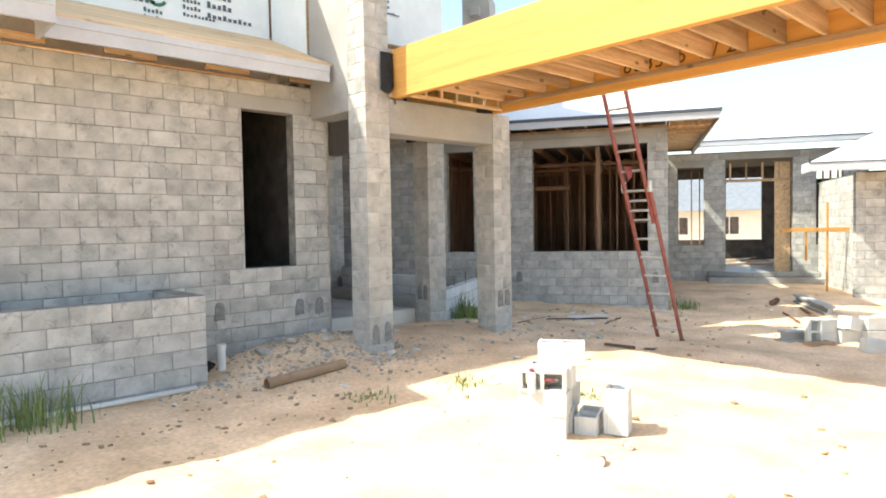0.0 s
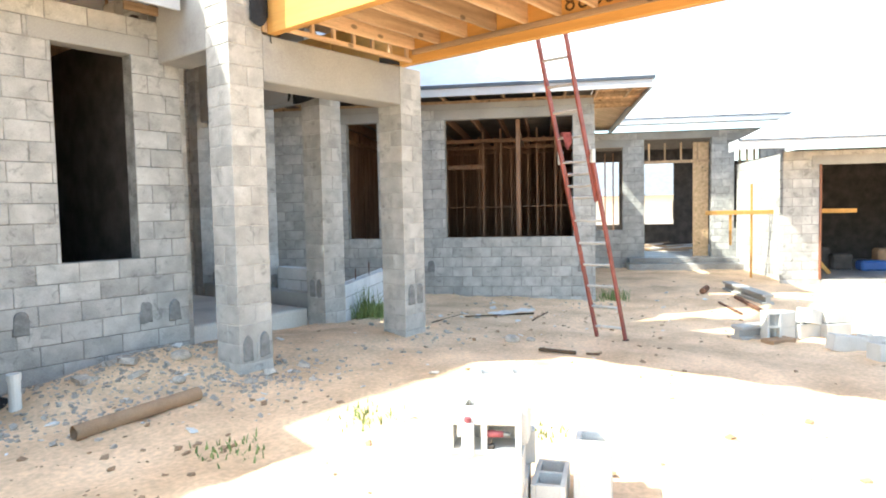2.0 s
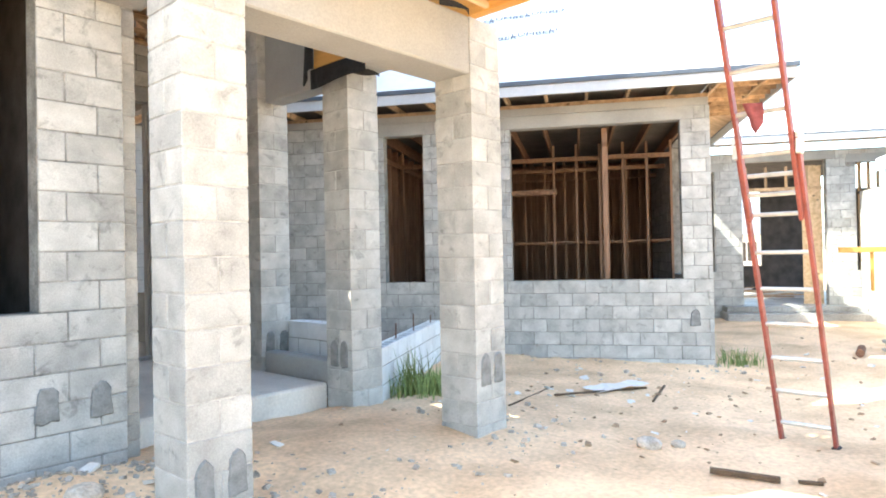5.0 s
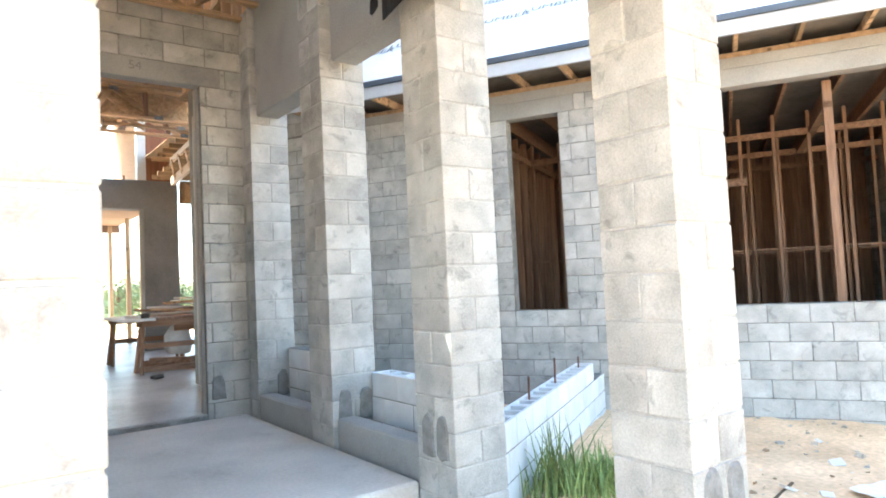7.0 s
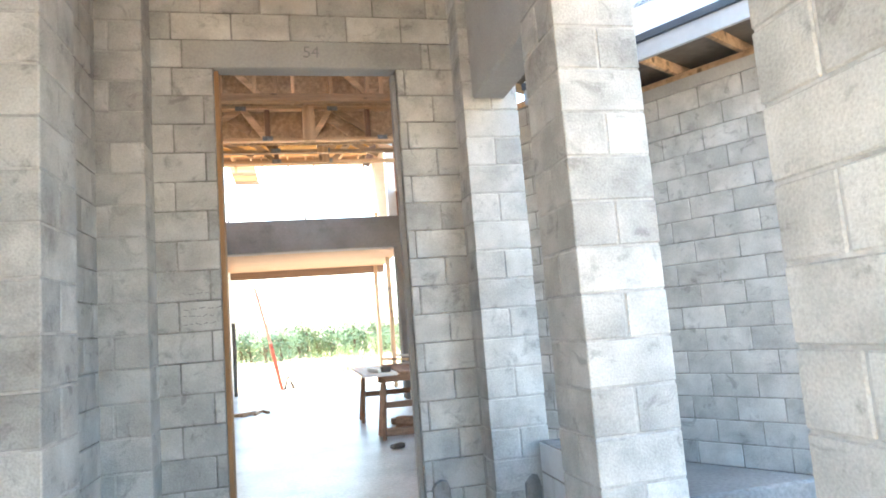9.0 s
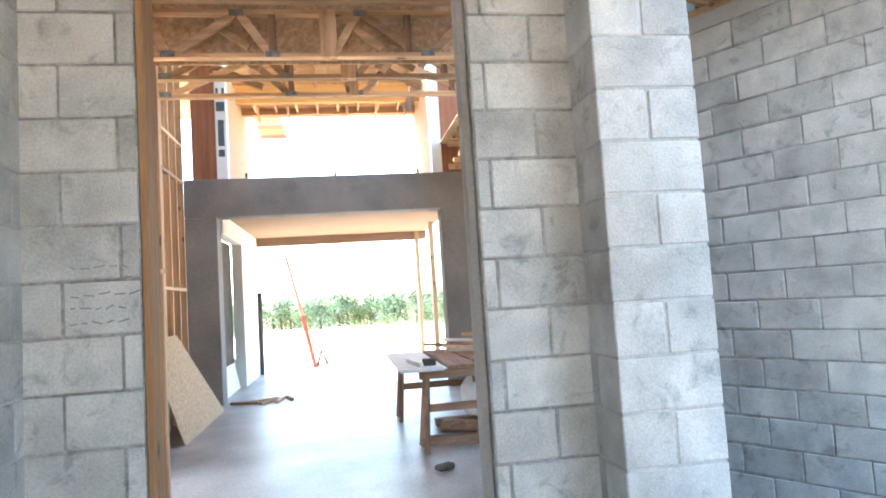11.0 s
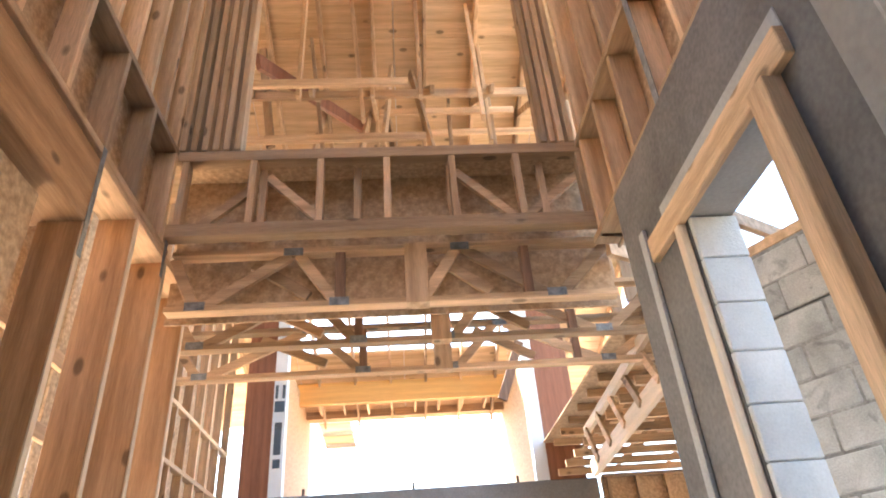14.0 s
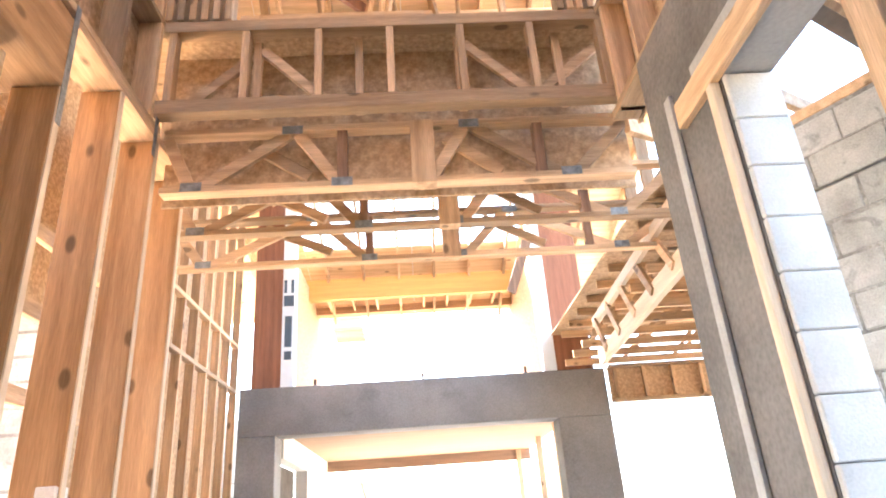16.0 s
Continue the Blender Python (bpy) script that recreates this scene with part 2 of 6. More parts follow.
# ---- mesh helpers ----
class Geo:
    """Collects vertices and faces for one mesh."""

    def __init__(self):
        self.v, self.f = [], []

    def raw(self, verts, faces, m=None):
        k = len(self.v)
        self.v += [tuple(m @ Vector(p)) if m else tuple(p) for p in verts]
        self.f += [tuple(k + i for i in q) for q in faces]
        return self

    def box(self, lo, hi, ch=0.004, m=None):
        """Box with chamfered edges."""
        lo, hi = [min(a, b) for a, b in zip(lo, hi)], [max(a, b) for a, b in zip(lo, hi)]
        ch = min(ch, *[(b - a) * 0.3 for a, b in zip(lo, hi)])
        vs, idx = [], {}
        for sx in (0, 1):
            for sy in (0, 1):
                for sz in (0, 1):
                    c = [(lo, hi)[s][i] for i, s in enumerate((sx, sy, sz))]
                    sg = [1 if s == 0 else -1 for s in (sx, sy, sz)]
                    for a in range(3):
                        p = [c[i] + (0 if i == a else sg[i] * ch) for i in range(3)]
                        idx[(sx, sy, sz, a)] = len(vs)
                        vs.append(p)
        fs = []
        for a in range(3):
            b, c = (a + 1) % 3, (a + 2) % 3
            for s in (0, 1):
                ring = []
                for u, w in ((0, 0), (1, 0), (1, 1), (0, 1)):
                    k = [0, 0, 0]
                    k[a], k[b], k[c] = s, u, w
                    ring.append(idx[(*k, a)])
                fs.append(ring if s else ring[::-1])
            # edges along axis a
            for u in (0, 1):
                for w in (0, 1):
                    q = []
                    for s in (0, 1):
                        k = [0, 0, 0]
                        k[a], k[b], k[c] = s, u, w
                        q.append((idx[(*k, b)], idx[(*k, c)]))
                    ring = [q[0][0], q[1][0], q[1][1], q[0][1]]
                    fs.append(ring if (u != w) else ring[::-1])
        for sx in (0, 1):
            for sy in (0, 1):
                for sz in (0, 1):
                    t = [idx[(sx, sy, sz, a)] for a in range(3)]
                    fs.append(t if (sx + sy + sz) % 2 else t[::-1])
        return self.raw(vs, fs, m)

    def stick(self, p, q, w, h, ch=0.003, up=(0, 0, 1)):
        """Board from p to q, w wide and h high."""
        p, q = Vector(p), Vector(q)
        d = q - p
        x = d.normalized()
        u = Vector(up)
        if abs(x.dot(u)) > 0.99:
            u = Vector((0, 1, 0))
        y = u.cross(x).normalized()
        z = x.cross(y)
        m = Matrix((x, y, z)).transposed().to_4x4()
        m.translation = p
        return self.box((0, -w / 2, -h / 2), (d.length, w / 2, h / 2), ch, m)

    def tube(self, pts, r, n=10, cap=True):
        """Round bar through points; r is one radius or one per point."""
        pts = [Vector(p) for p in pts]
        rs = r if isinstance(r, (list, tuple)) else [r] * len(pts)
        k0 = len(self.v)
        for i, p in enumerate(pts):
            d = (pts[min(i + 1, len(pts) - 1)] - pts[max(i - 1, 0)]).normalized()
            a = d.orthogonal().normalized()
            if abs(d.z) < 0.9:
                a = Vector((0, 0, 1)).cross(d).normalized()
            b = d.cross(a)
            for j in range(n):
                t = 2 * math.pi * j / n
                self.v.append(tuple(p + (a * math.cos(t) + b * math.sin(t)) * rs[i]))
        for i in range(len(pts) - 1):
            for j in range(n):
                a, b = k0 + i * n + j, k0 + i * n + (j + 1) % n
                self.f.append((a, b, b + n, a + n))
        if cap:
            self.f.append(tuple(k0 + j for j in range(n))[::-1])
            self.f.append(tuple(k0 + (len(pts) - 1) * n + j for j in range(n)))
        return self

    def mesh(self, name, material, smooth=False):
        me = bpy.data.meshes.new(name)
        me.from_pydata(self.v, [], self.f)
        bm = bmesh.new()
        bm.from_mesh(me)
        bmesh.ops.recalc_face_normals(bm, faces=bm.faces)
        bm.to_mesh(me)
        bm.free()
        me.materials.append(material)
        if smooth:
            me.polygons.foreach_set("use_smooth", [True] * len(me.polygons))
        return me


def thing(name, at, label, category, group="", kind="", rz=0.0):
    ob = new(name)
    ob.matrix_world = pose(*at, 0, 0, rz)
    ob.empty_display_size = 0.1
    return tagged(ob, label, category, group, kind)


def part(name, geo, material, parent, label="", smooth=False, m=None, kind=""):
    """One mesh under a thing; its points are in the thing's own space."""
    ob = new(name, geo.mesh(name, material, smooth) if isinstance(geo, Geo) else geo)
    ob.parent = parent
    if m is not None:
        ob.matrix_local = m
    return tagged(ob, label, "", "", kind)


def solo(name, geo, material, label, category, group="", kind="", smooth=False, m=None):
    """A thing that is one single mesh."""
    ob = new(name, geo.mesh(name, material, smooth))
    if m is not None:
        ob.matrix_world = m
    return tagged(ob, label, category, group, kind)


def wood_for(p, q):
    d = [abs(a - b) for a, b in zip(p, q)]
    return WOOD[d.index(max(d))]


def board(name, p, q, w, h, parent, label="", material=None, up=(0, 0, 1)):
    return part(name, Geo().stick(p, q, w, h, 0.003, up), material or wood_for(p, q), parent, label)


rng = random.Random(7)
COURSE, UNIT, JOINT = 0.2, 0.4, 0.01
block_meshes = {}


def block_mesh(length, thick, height=COURSE - JOINT, material=None):
    material = material or BLOCK
    key = (round(length, 2), round(thick, 3), round(height, 3), material.name)
    if key not in block_meshes:
        h = height / 2
        g = Geo().box((-key[0] / 2, -thick / 2, -h), (key[0] / 2, thick / 2, h), 0.005)
        block_meshes[key] = g.mesh("block", material)
    return block_meshes[key]


PENDING = []


def block_wall(name, p0, p1, z0, z1, label, openings=(), thick=0.2, limit=300, near=0.0, lintels=True, shift=0.0, category="wall", plain=None, stone=None):
    """Concrete block wall from p0 to p1; its face lies left of nothing: thickness runs to the left of the way from p0 to p1.
    openings: (from, to, sill, head) along the wall. near: the stretch round which blocks are parts."""
    p0, p1 = Vector((*p0, 0)), Vector((*p1, 0))
    length = (p1 - p0).length
    rz = math.degrees(math.atan2(p1.y - p0.y, p1.x - p0.x))
    m = pose(p0.x, p0.y, 0, 0, 0, rz)
    core = Geo()
    inset = 0.0 if plain else 0.006
    cuts = sorted({0.0, length, *[min(max(v, 0), length) for o in openings for v in o[:2]]})
    for a, b in zip(cuts, cuts[1:]):
        spans = [(z0, z1)]
        for o in openings:
            if o[0] < (a + b) / 2 < o[1]:
                spans = [s for q in spans for s in ((q[0], min(q[1], o[2])), (max(q[0], o[3] + (0.03 if lintels else 0.0)), q[1])) if s[1] - s[0] > 0.01]
        for s in spans:
            e0, e1 = (inset if a == 0 else 0), (inset if b == length else 0)
            core.box((a + e0, inset, s[0]), (b - e1, thick - inset, s[1]), 0.0005)
    wall = solo(name, core, plain or MORTAR, label, category, kind="structure", m=m)
    if lintels:
        for o in openings:
            if o[3] < z1 - 0.15:
                a, b = max(o[0] - 0.2, 0.0), min(o[1] + 0.2, length)
                part("lintel", Geo().box((a, -0.004, o[3]), (b, thick + 0.004, min(o[3] + 0.2, z1)), 0.008), CAST, wall, "smooth precast concrete lintel")
    if not plain:
        PENDING.append((wall, length, z0, z1, list(openings), thick, limit, near, lintels, shift, stone))
    return wall


def lay_blocks():
    """Blocks of all walls, laid last: singly where the walk passes, joined elsewhere."""
    for wall, length, z0, z1, openings, thick, limit, near, lintels, shift, stone in PENDING:
        cells = []
        k = 0
        while z0 + (k + 1) * COURSE <= z1 + 0.02:
            za, zb = z0 + k * COURSE, z0 + (k + 1) * COURSE
            mid = (za + zb) / 2
            free = [(0.0, length)]
            for o in openings:
                blocked = o[2] < mid < o[3]
                a, b = o[0], o[1]
                if lintels and o[3] <= mid < o[3] + 0.2 and o[3] < z1 - 0.15:
                    blocked, a, b = True, max(o[0] - 0.2, 0), min(o[1] + 0.2, length)
                if blocked:
                    free = [s for q in free for s in ((q[0], min(q[1], a)), (max(q[0], b), q[1])) if s[1] - s[0] > 0.03]
            for a, b in free:
                u = math.floor((a - shift) / UNIT) * UNIT - (0.2 if k % 2 else 0.0) + shift
                while u < b:
                    s, e = max(u, a), min(u + UNIT, b)
                    if e - s > 0.035:
                        cells.append(((s + e) / 2, mid, e - s - JOINT))
                    u += UNIT
            k += 1
        cells.sort(key=lambda c: abs(c[0] - near))
        for u, z, ln_ in cells[:limit]:
            ob = new("block", block_mesh(ln_, thick, material=stone))
            ob.parent = wall
            ob.matrix_local = pose(u, thick / 2 + rng.uniform(-0.0025, 0.0025), z, rng.uniform(-0.25, 0.25), 0, rng.uniform(-0.25, 0.25))
        rest = cells[limit:]
        if rest:
            g = Geo()
            for u, z, ln_ in rest:
                h = (COURSE - JOINT) / 2
                j = rng.uniform(-0.002, 0.002)
                g.box((u - ln_ / 2, j, z - h), (u + ln_ / 2, thick + j, z + h), 0.009)
            part("block_courses", g, BLOCK_FAR, wall, kind="stuff")


BLOCK_FAR = mat("concrete_block_courses", (0.49, 0.483, 0.46), 0.93, 0.2, 4.5, 0.6, 110, spots=0.3, smear=True)
nt = BLOCK_FAR.node_tree
gi = nt.nodes.new("ShaderNodeNewGeometry")
ir = nt.nodes.new("ShaderNodeMapRange")
ir.inputs["To Min"].default_value, ir.inputs["To Max"].default_value = 0.8, 1.1
im = nt.nodes.new("ShaderNodeMix")
im.data_type, im.blend_type = "RGBA", "MULTIPLY"
im.inputs[0].default_value = 1.0
src_ = nt.nodes["Principled BSDF"].inputs["Base Color"].links[0].from_socket
nt.links.new(gi.outputs["Random Per Island"], ir.inputs["Value"])
nt.links.new(src_, im.inputs[6])
nt.links.new(ir.outputs[0], im.inputs[7])
nt.links.new(im.outputs[2], nt.nodes["Principled BSDF"].inputs["Base Color"])

COLUMNS = []


def block_column(x, y, z0, z1, label, w=0.4):
    """Square column of two blocks a course, turned from course to course; x, y is its near corner."""
    ob = solo("block_column", Geo().box((0.006, 0.006, z0), (w - 0.006, w - 0.006, z1), 0.0005), LIGHT_MORTAR, label, "column", "portico columns", m=pose(x, y, 0))
    COLUMNS.append((ob, z0, z1, w))
    return ob


def lay_columns():
    for ob, z0, z1, w in COLUMNS:
        n = int((z1 - z0) / COURSE + 0.01)
        for k in range(n):
            z = z0 + (k + 0.5) * COURSE
            for s in (-1, 1):
                b = new("block", block_mesh(w - 0.001, w / 2 - JOINT / 2))
                b.parent = ob
                j = rng.uniform(-0.002, 0.002)
                if k % 2:
                    b.matrix_local = pose(w / 2 + j, w / 2 + s * (w / 4 + JOINT / 4), z)
                else:
                    b.matrix_local = pose(w / 2 + s * (w / 4 + JOINT / 4), w / 2 + j, z, 0, 0, 90)


def grout_patch(parent, at, rz, w=0.13, h=0.2):
    """Irregular smear of grout on a wall face. at: its place in the parent's space; it faces away along -y of rz."""
    out = [(-0.5, -0.5), (-0.2, -0.54), (0.15, -0.5), (0.5, -0.52), (0.47, -0.2), (0.45, 0.1), (0.42, 0.32), (0.26, 0.47), (0.0, 0.52), (-0.27, 0.46), (-0.42, 0.3), (-0.44, 0.05), (-0.48, -0.25)]
    n = len(out)
    pts = [(x * w * rng.uniform(0.9, 1.1), z * h * rng.uniform(0.92, 1.08)) for x, z in out]
    v = [(x, 0.012, z) for x, z in pts] + [(x * 0.86, -0.006, z * 0.88) for x, z in pts]
    f = [tuple(range(n, 2 * n))] + [(i, (i + 1) % n, n + (i + 1) % n, n + i) for i in range(n)]
    return part("grout_patch", Geo().raw(v, f), GROUT, parent, "dark grey grout smear", m=pose(*at, 0, 0, rz))


# ---- ground ----
def ground_z(x, y):
    z = -0.16 + 0.05 * math.sin(x * 0.31 + 0.6) * math.cos(y * 0.27) - 0.04 * max(min((x - 6) / 6, 1), 0)
    z += 0.17 * math.exp(-(((x - 5.9) / 2.4) ** 2 + ((y - 7.3) / 1.6) ** 2))
    z += 0.26 * math.exp(-(((x - 3.9) / 1.1) ** 2 + ((y - 7.3) / 0.6) ** 2))
    z -= 0.1 * math.exp(-(((x - 12.5) / 2.5) ** 2 + ((y - 6.2) / 2.0) ** 2))
    near = 1.0 if (x + 0.5) ** 2 + (y - 3) ** 2 < 900 else 0.3
    z += near * (0.028 * noise.noise((x * 0.9, y * 0.9, 0)) + 0.028 * noise.noise((x * 2.8, y * 2.8, 3)) + 0.016 * noise.noise((x * 7, y * 7, 5)))
    if y > 26:
        z -= min((y - 26) * 0.02, 0.5)
    return z


def steps(lo, hi, fine, far):
    a, v, s = [], lo, fine
    while v < hi:
        a.append(v)
        v += fine
    out, v, s = [], hi, fine
    while v < far:
        out.append(v)
        s *= 1.25
        v += s
    out.append(far)
    inn, v, s = [], lo - fine, fine
    while v > -far:
        inn.append(v)
        s *= 1.25
        v -= s
    inn.append(-far)
    return inn[::-1] + a + out


gx, gy = steps(-5, 14, 0.11, 1500), steps(-3, 11, 0.11, 1500)
gv = [(x, y, ground_z(x, y)) for y in gy for x in gx]
nx = len(gx)
gf = [(j * nx + i, j * nx + i + 1, (j + 1) * nx + i + 1, (j + 1) * nx + i) for j in range(len(gy) - 1) for i in range(nx - 1)]
gm = bpy.data.meshes.new("ground")
gm.from_pydata(gv, [], gf)
gm.materials.append(SAND)
gm.polygons.foreach_set("use_smooth", [True] * len(gm.polygons))
tagged(new("ground", gm), "trampled pale orange sand of the building site", "ground", kind="structure")

# slabs
solo("floor", Geo().box((4.66, 8.4, -0.2), (7.0, 11.55, 0.15), 0.02), PORCH, "dusty grey concrete slab of the portico", "floor", kind="structure")
solo("floor", Geo().box((2.4, 11.56, -0.25), (12.0, 25.5, 0.2), 0.02), SLAB, "dusty bare concrete house floor", "floor", kind="structure")

def sign(parent, text, at, rx, ry, rz, size, material, label=""):
    """Flat lettering as a mesh in the parent's space."""
    cu = bpy.data.curves.new("lettering", "FONT")
    cu.body, cu.size, cu.extrude = text, size, 0.0008
    tmp = bpy.data.objects.new("lettering", cu)
    me = bpy.data.meshes.new_from_object(tmp)
    bpy.data.objects.remove(tmp)
    me.materials.clear()
    me.materials.append(material)
    return part("lettering", me, material, parent, label, m=pose(*at, rx, ry, rz))


# ---- portico ----
col_label = "grey concrete block column with rough mortar joints"
colA = block_column(4.52, 6.44, -0.36, 5.84, "tall grey block column at the portico's front")
colC = block_column(7.0, 6.44, -0.2, 3.4, col_label)
colB = block_column(7.0, 8.01, -0.1, 3.3, col_label)
colE = block_column(7.0, 9.6, -0.1, 4.3, col_label)
colD = block_column(7.03, 11.29, -0.1, 4.3, "grey block column engaged in the entrance wall")
colL = [block_column(4.54, y, -0.1, 4.1, "grey block column engaged in the portico's side wall") for y in (8.01, 9.6, 11.29)]
for col, face, us in ((colA, 0, (0.1, 0.3)), (colC, 0, (0.12, 0.29)), (colE, 0, (0.11, 0.3)), (colB, -90, (0.12, 0.27)), (colD, 0, (0.26,)), (colL[2], 0, (0.3,))):
    for u in us:
        at = (u, -0.008, 0.46) if face == 0 else (-0.008, u, 0.46)
        if col is colA:
            at = (u, -0.008, 0.18 + 0.1 * u)
        grout_patch(col, at, face, 0.13, 0.26)
beamAC = solo("tie_beam", Geo().box((4.92, 6.445, 2.92), (7.0, 6.835, 3.4), 0.012), CAST, "smooth cast concrete beam over the portico's front", "beam", kind="structure")
solo("tie_beam", Geo().box((4.53, 6.84, 3.24), (4.91, 7.82, 5.8), 0.012), CAST, "smooth cast concrete beam between column and house wall", "beam", kind="structure")
solo("tie_beam", Geo().box((7.02, 6.84, 3.3), (7.38, 8.41, 3.42), 0.012), CAST, "smooth cast concrete beam along the portico", "beam", kind="structure")
for ya, yb, zb in ((8.41, 9.6, 3.24), (10.0, 11.29, 3.18)):
    solo("tie_beam", Geo().box((7.1, ya, zb), (7.34, yb, 4.6), 0.012), CAST, "deep cast concrete beam between the portico columns", "beam", kind="structure")
solo("tie_beam", Geo().box((7.12, 9.61, 4.3), (7.33, 9.99, 4.6), 0.012), CAST, "cast concrete beam over the portico column", "beam", kind="structure")
solo("tie_beam", Geo().box((7.12, 11.3, 4.3), (7.33, 11.54, 4.6), 0.012), CAST, "cast concrete beam over the portico column", "beam", kind="structure")

w_door = block_wall("wall_entrance", (4.67, 11.55), (7.43, 11.55), -0.3, 4.3, "grey block wall round the tall entrance opening", [(0.67, 1.94, 0.185, 3.5)], near=1.3, thick=0.14)
sign(w_door, "54", (1.28, -0.006, 3.58), 90, 0, 0, 0.12, GROUT, "faint grey hand-painted number")
w_left = block_wall("wall_portico", (4.66, 8.02), (4.66, 11.54), -0.3, 4.1, "grey block side wall of the portico", near=3.0)
w_front = block_wall("wall_front", (-6.0, 7.82), (4.78, 7.82), -0.3, 3.7, "grey block house wall with a tall bare window opening", [(9.44, 10.23, 1.1, 3.3)], near=9.5)
for x, z in ((3.05, 0.55), (4.27, 0.5), (4.6, 0.48)):
    grout_patch(w_front, (x + 6.0, -0.008, z), 0, 0.16, 0.24)
for x, z in ((0.45, 0.42), (2.05, 0.45)):
    grout_patch(w_door, (x, -0.008, z), 0, 0.15, 0.24)

# porte-cochere: two laminated beams with blocking between them
pc = thing("timber_canopy", (6.0, 1.2, 3.4), "yellow laminated timber canopy frame resting on block columns", "canopy")
part("beam", Geo().box((-1.03, -6.2, 0.0), (-0.93, 5.22, 0.66), 0.006), LVL[1], pc, "bright yellow laminated beam")
part("beam", Geo().box((1.0, -6.2, 0.0), (1.1, 7.25, 0.66), 0.006), LVL[1], pc, "orange laminated beam with pencilled numbers")
part("end_board", Geo().box((-1.07, 5.225, 0.02), (-0.9, 5.262, 0.64), 0.004), WOOD[2], pc)
for i in range(27):
    y = 5.0 - 0.41 * i
    part("joist", Geo().box((-0.93, y - 0.019, 0.16), (1.0, y + 0.019, 0.42), 0.003), WOOD[0], pc)
part("ledger", Geo().box((0.96, -6.2, 0.1), (1.0, 5.0, 0.16), 0.003), WOOD[1], pc)
part("ledger", Geo().box((-0.93, -6.2, 0.1), (-0.89, 5.0, 0.16), 0.003), WOOD[1], pc)
part("deck", Geo().box((-0.93, -6.2, 0.42), (1.0, 5.2, 0.438), 0.002), PLY, pc, "plywood decking on the joists")
part("rim_board", Geo().box((-0.93, 5.03, 0.012), (1.0, 5.07, 0.06), 0.003), WOOD[0], pc)
part("rim_board", Geo().box((-0.93, 5.03, 0.2), (1.0, 5.07, 0.25), 0.003), WOOD[0], pc)
for i in range(7):
    part("rim_stud", Geo().box((-0.9 + 0.3 * i, 5.03, 0.06), (-0.86 + 0.3 * i, 5.07, 0.2), 0.003), WOOD[2], pc)


PENCIL = mat("dark_pencil", (0.1, 0.05, 0.02), 0.9, 0.2, 10, 0)
for k, ch_ in enumerate("8885-5 2/2"):
    if ch_ != " ":
        sign(pc, ch_, (0.9985, 2.9 - 0.15 * k, 0.2), 90, 0, -90, 0.26, PENCIL, "handwritten figure")


def felt_flap(at, rz, w, h, label):
    """Curled sheet of black felt."""
    g = Geo()
    n = 8
    for i in range(n + 1):
        u = i / n
        for z, k in ((0, 1.0), (-h * (0.9 + 0.12 * math.sin(u * 5)), 0.6 + 0.4 * u)):
            g.v.append((u * w, -0.02 - 0.09 * math.sin(u * 3.1) * (0.3 if z == 0 else 1), z))
    for i in range(n):
        g.f.append((2 * i, 2 * i + 2, 2 * i + 3, 2 * i + 1))
    ob = solo("felt_flap", g, FELT, label, "felt", m=pose(*at, 0, 0, rz))
    so = ob.modifiers.new("thickness", "SOLIDIFY")
    so.thickness = 0.006
    return ob


felt_flap((4.76, 6.43, 4.0), 0, 0.21, 0.56, "black roofing felt curling off the beam's end")
felt_flap((4.99, 6.42, 3.42), 90, 0.2, 0.1, "black roofing felt under the beam")
solo("beam_end_board", Geo().box((6.968, 7.7, 3.27), (6.99, 8.5, 3.95), 0.004), LVL[1], "orange board on the beam above the column", "board")
felt_flap((6.955, 8.56, 3.95), -90, 0.1, 0.75, "black roofing felt strip beside the orange board")
felt_flap((6.96, 8.52, 3.36), -90, 0.85, 0.22, "black roofing felt wrapped over the column's head")
felt_flap((7.0, 7.995, 3.45), 0, 0.4, 0.22, "black roofing felt wrapped over the column's head")
felt_flap((6.6, 6.43, 3.44), 0, 0.36, 0.07, "black roofing felt under the beam")

# portico ceiling framing and the wrapped wall above
pf = thing("ceiling_framing", (6.0, 9.8, 4.2), "brown timber ceiling joists over the portico", "joists", kind="structure")
for i in range(9):
    y = -1.7 + 0.42 * i
    for z in (0.02, 0.36):
        part("joist_chord", Geo().box((-1.1, y - 0.045, z), (1.05, y + 0.045, z + 0.038), 0.003), WOOD[0], pf)
    for k in range(4):
        x = -1.0 + 0.5 * k
        part("joist_web", Geo().stick((x, y, 0.05), (x + (0.45 if k % 2 else 0.4), y, 0.37) if k % 2 else (x + 0.45, y, 0.05), 0.06, 0.035) if k % 2 else Geo().stick((x, y, 0.37), (x + 0.45, y, 0.05), 0.06, 0.035), WOOD[0], pf)
# Front deck is added to block sun patches on slab and sand.
solo("ceiling", Geo().box((4.93, 6.84, 4.12), (7.42, 7.99, 4.14), 0.002), OSB, "strand board deck added to keep sun off the portico", "ceiling", kind="structure")
solo("ceiling", Geo().box((4.52, 7.84, 4.62), (7.38, 11.54, 4.64), 0.002), OSB, "strand board deck above the portico", "ceiling", kind="structure")


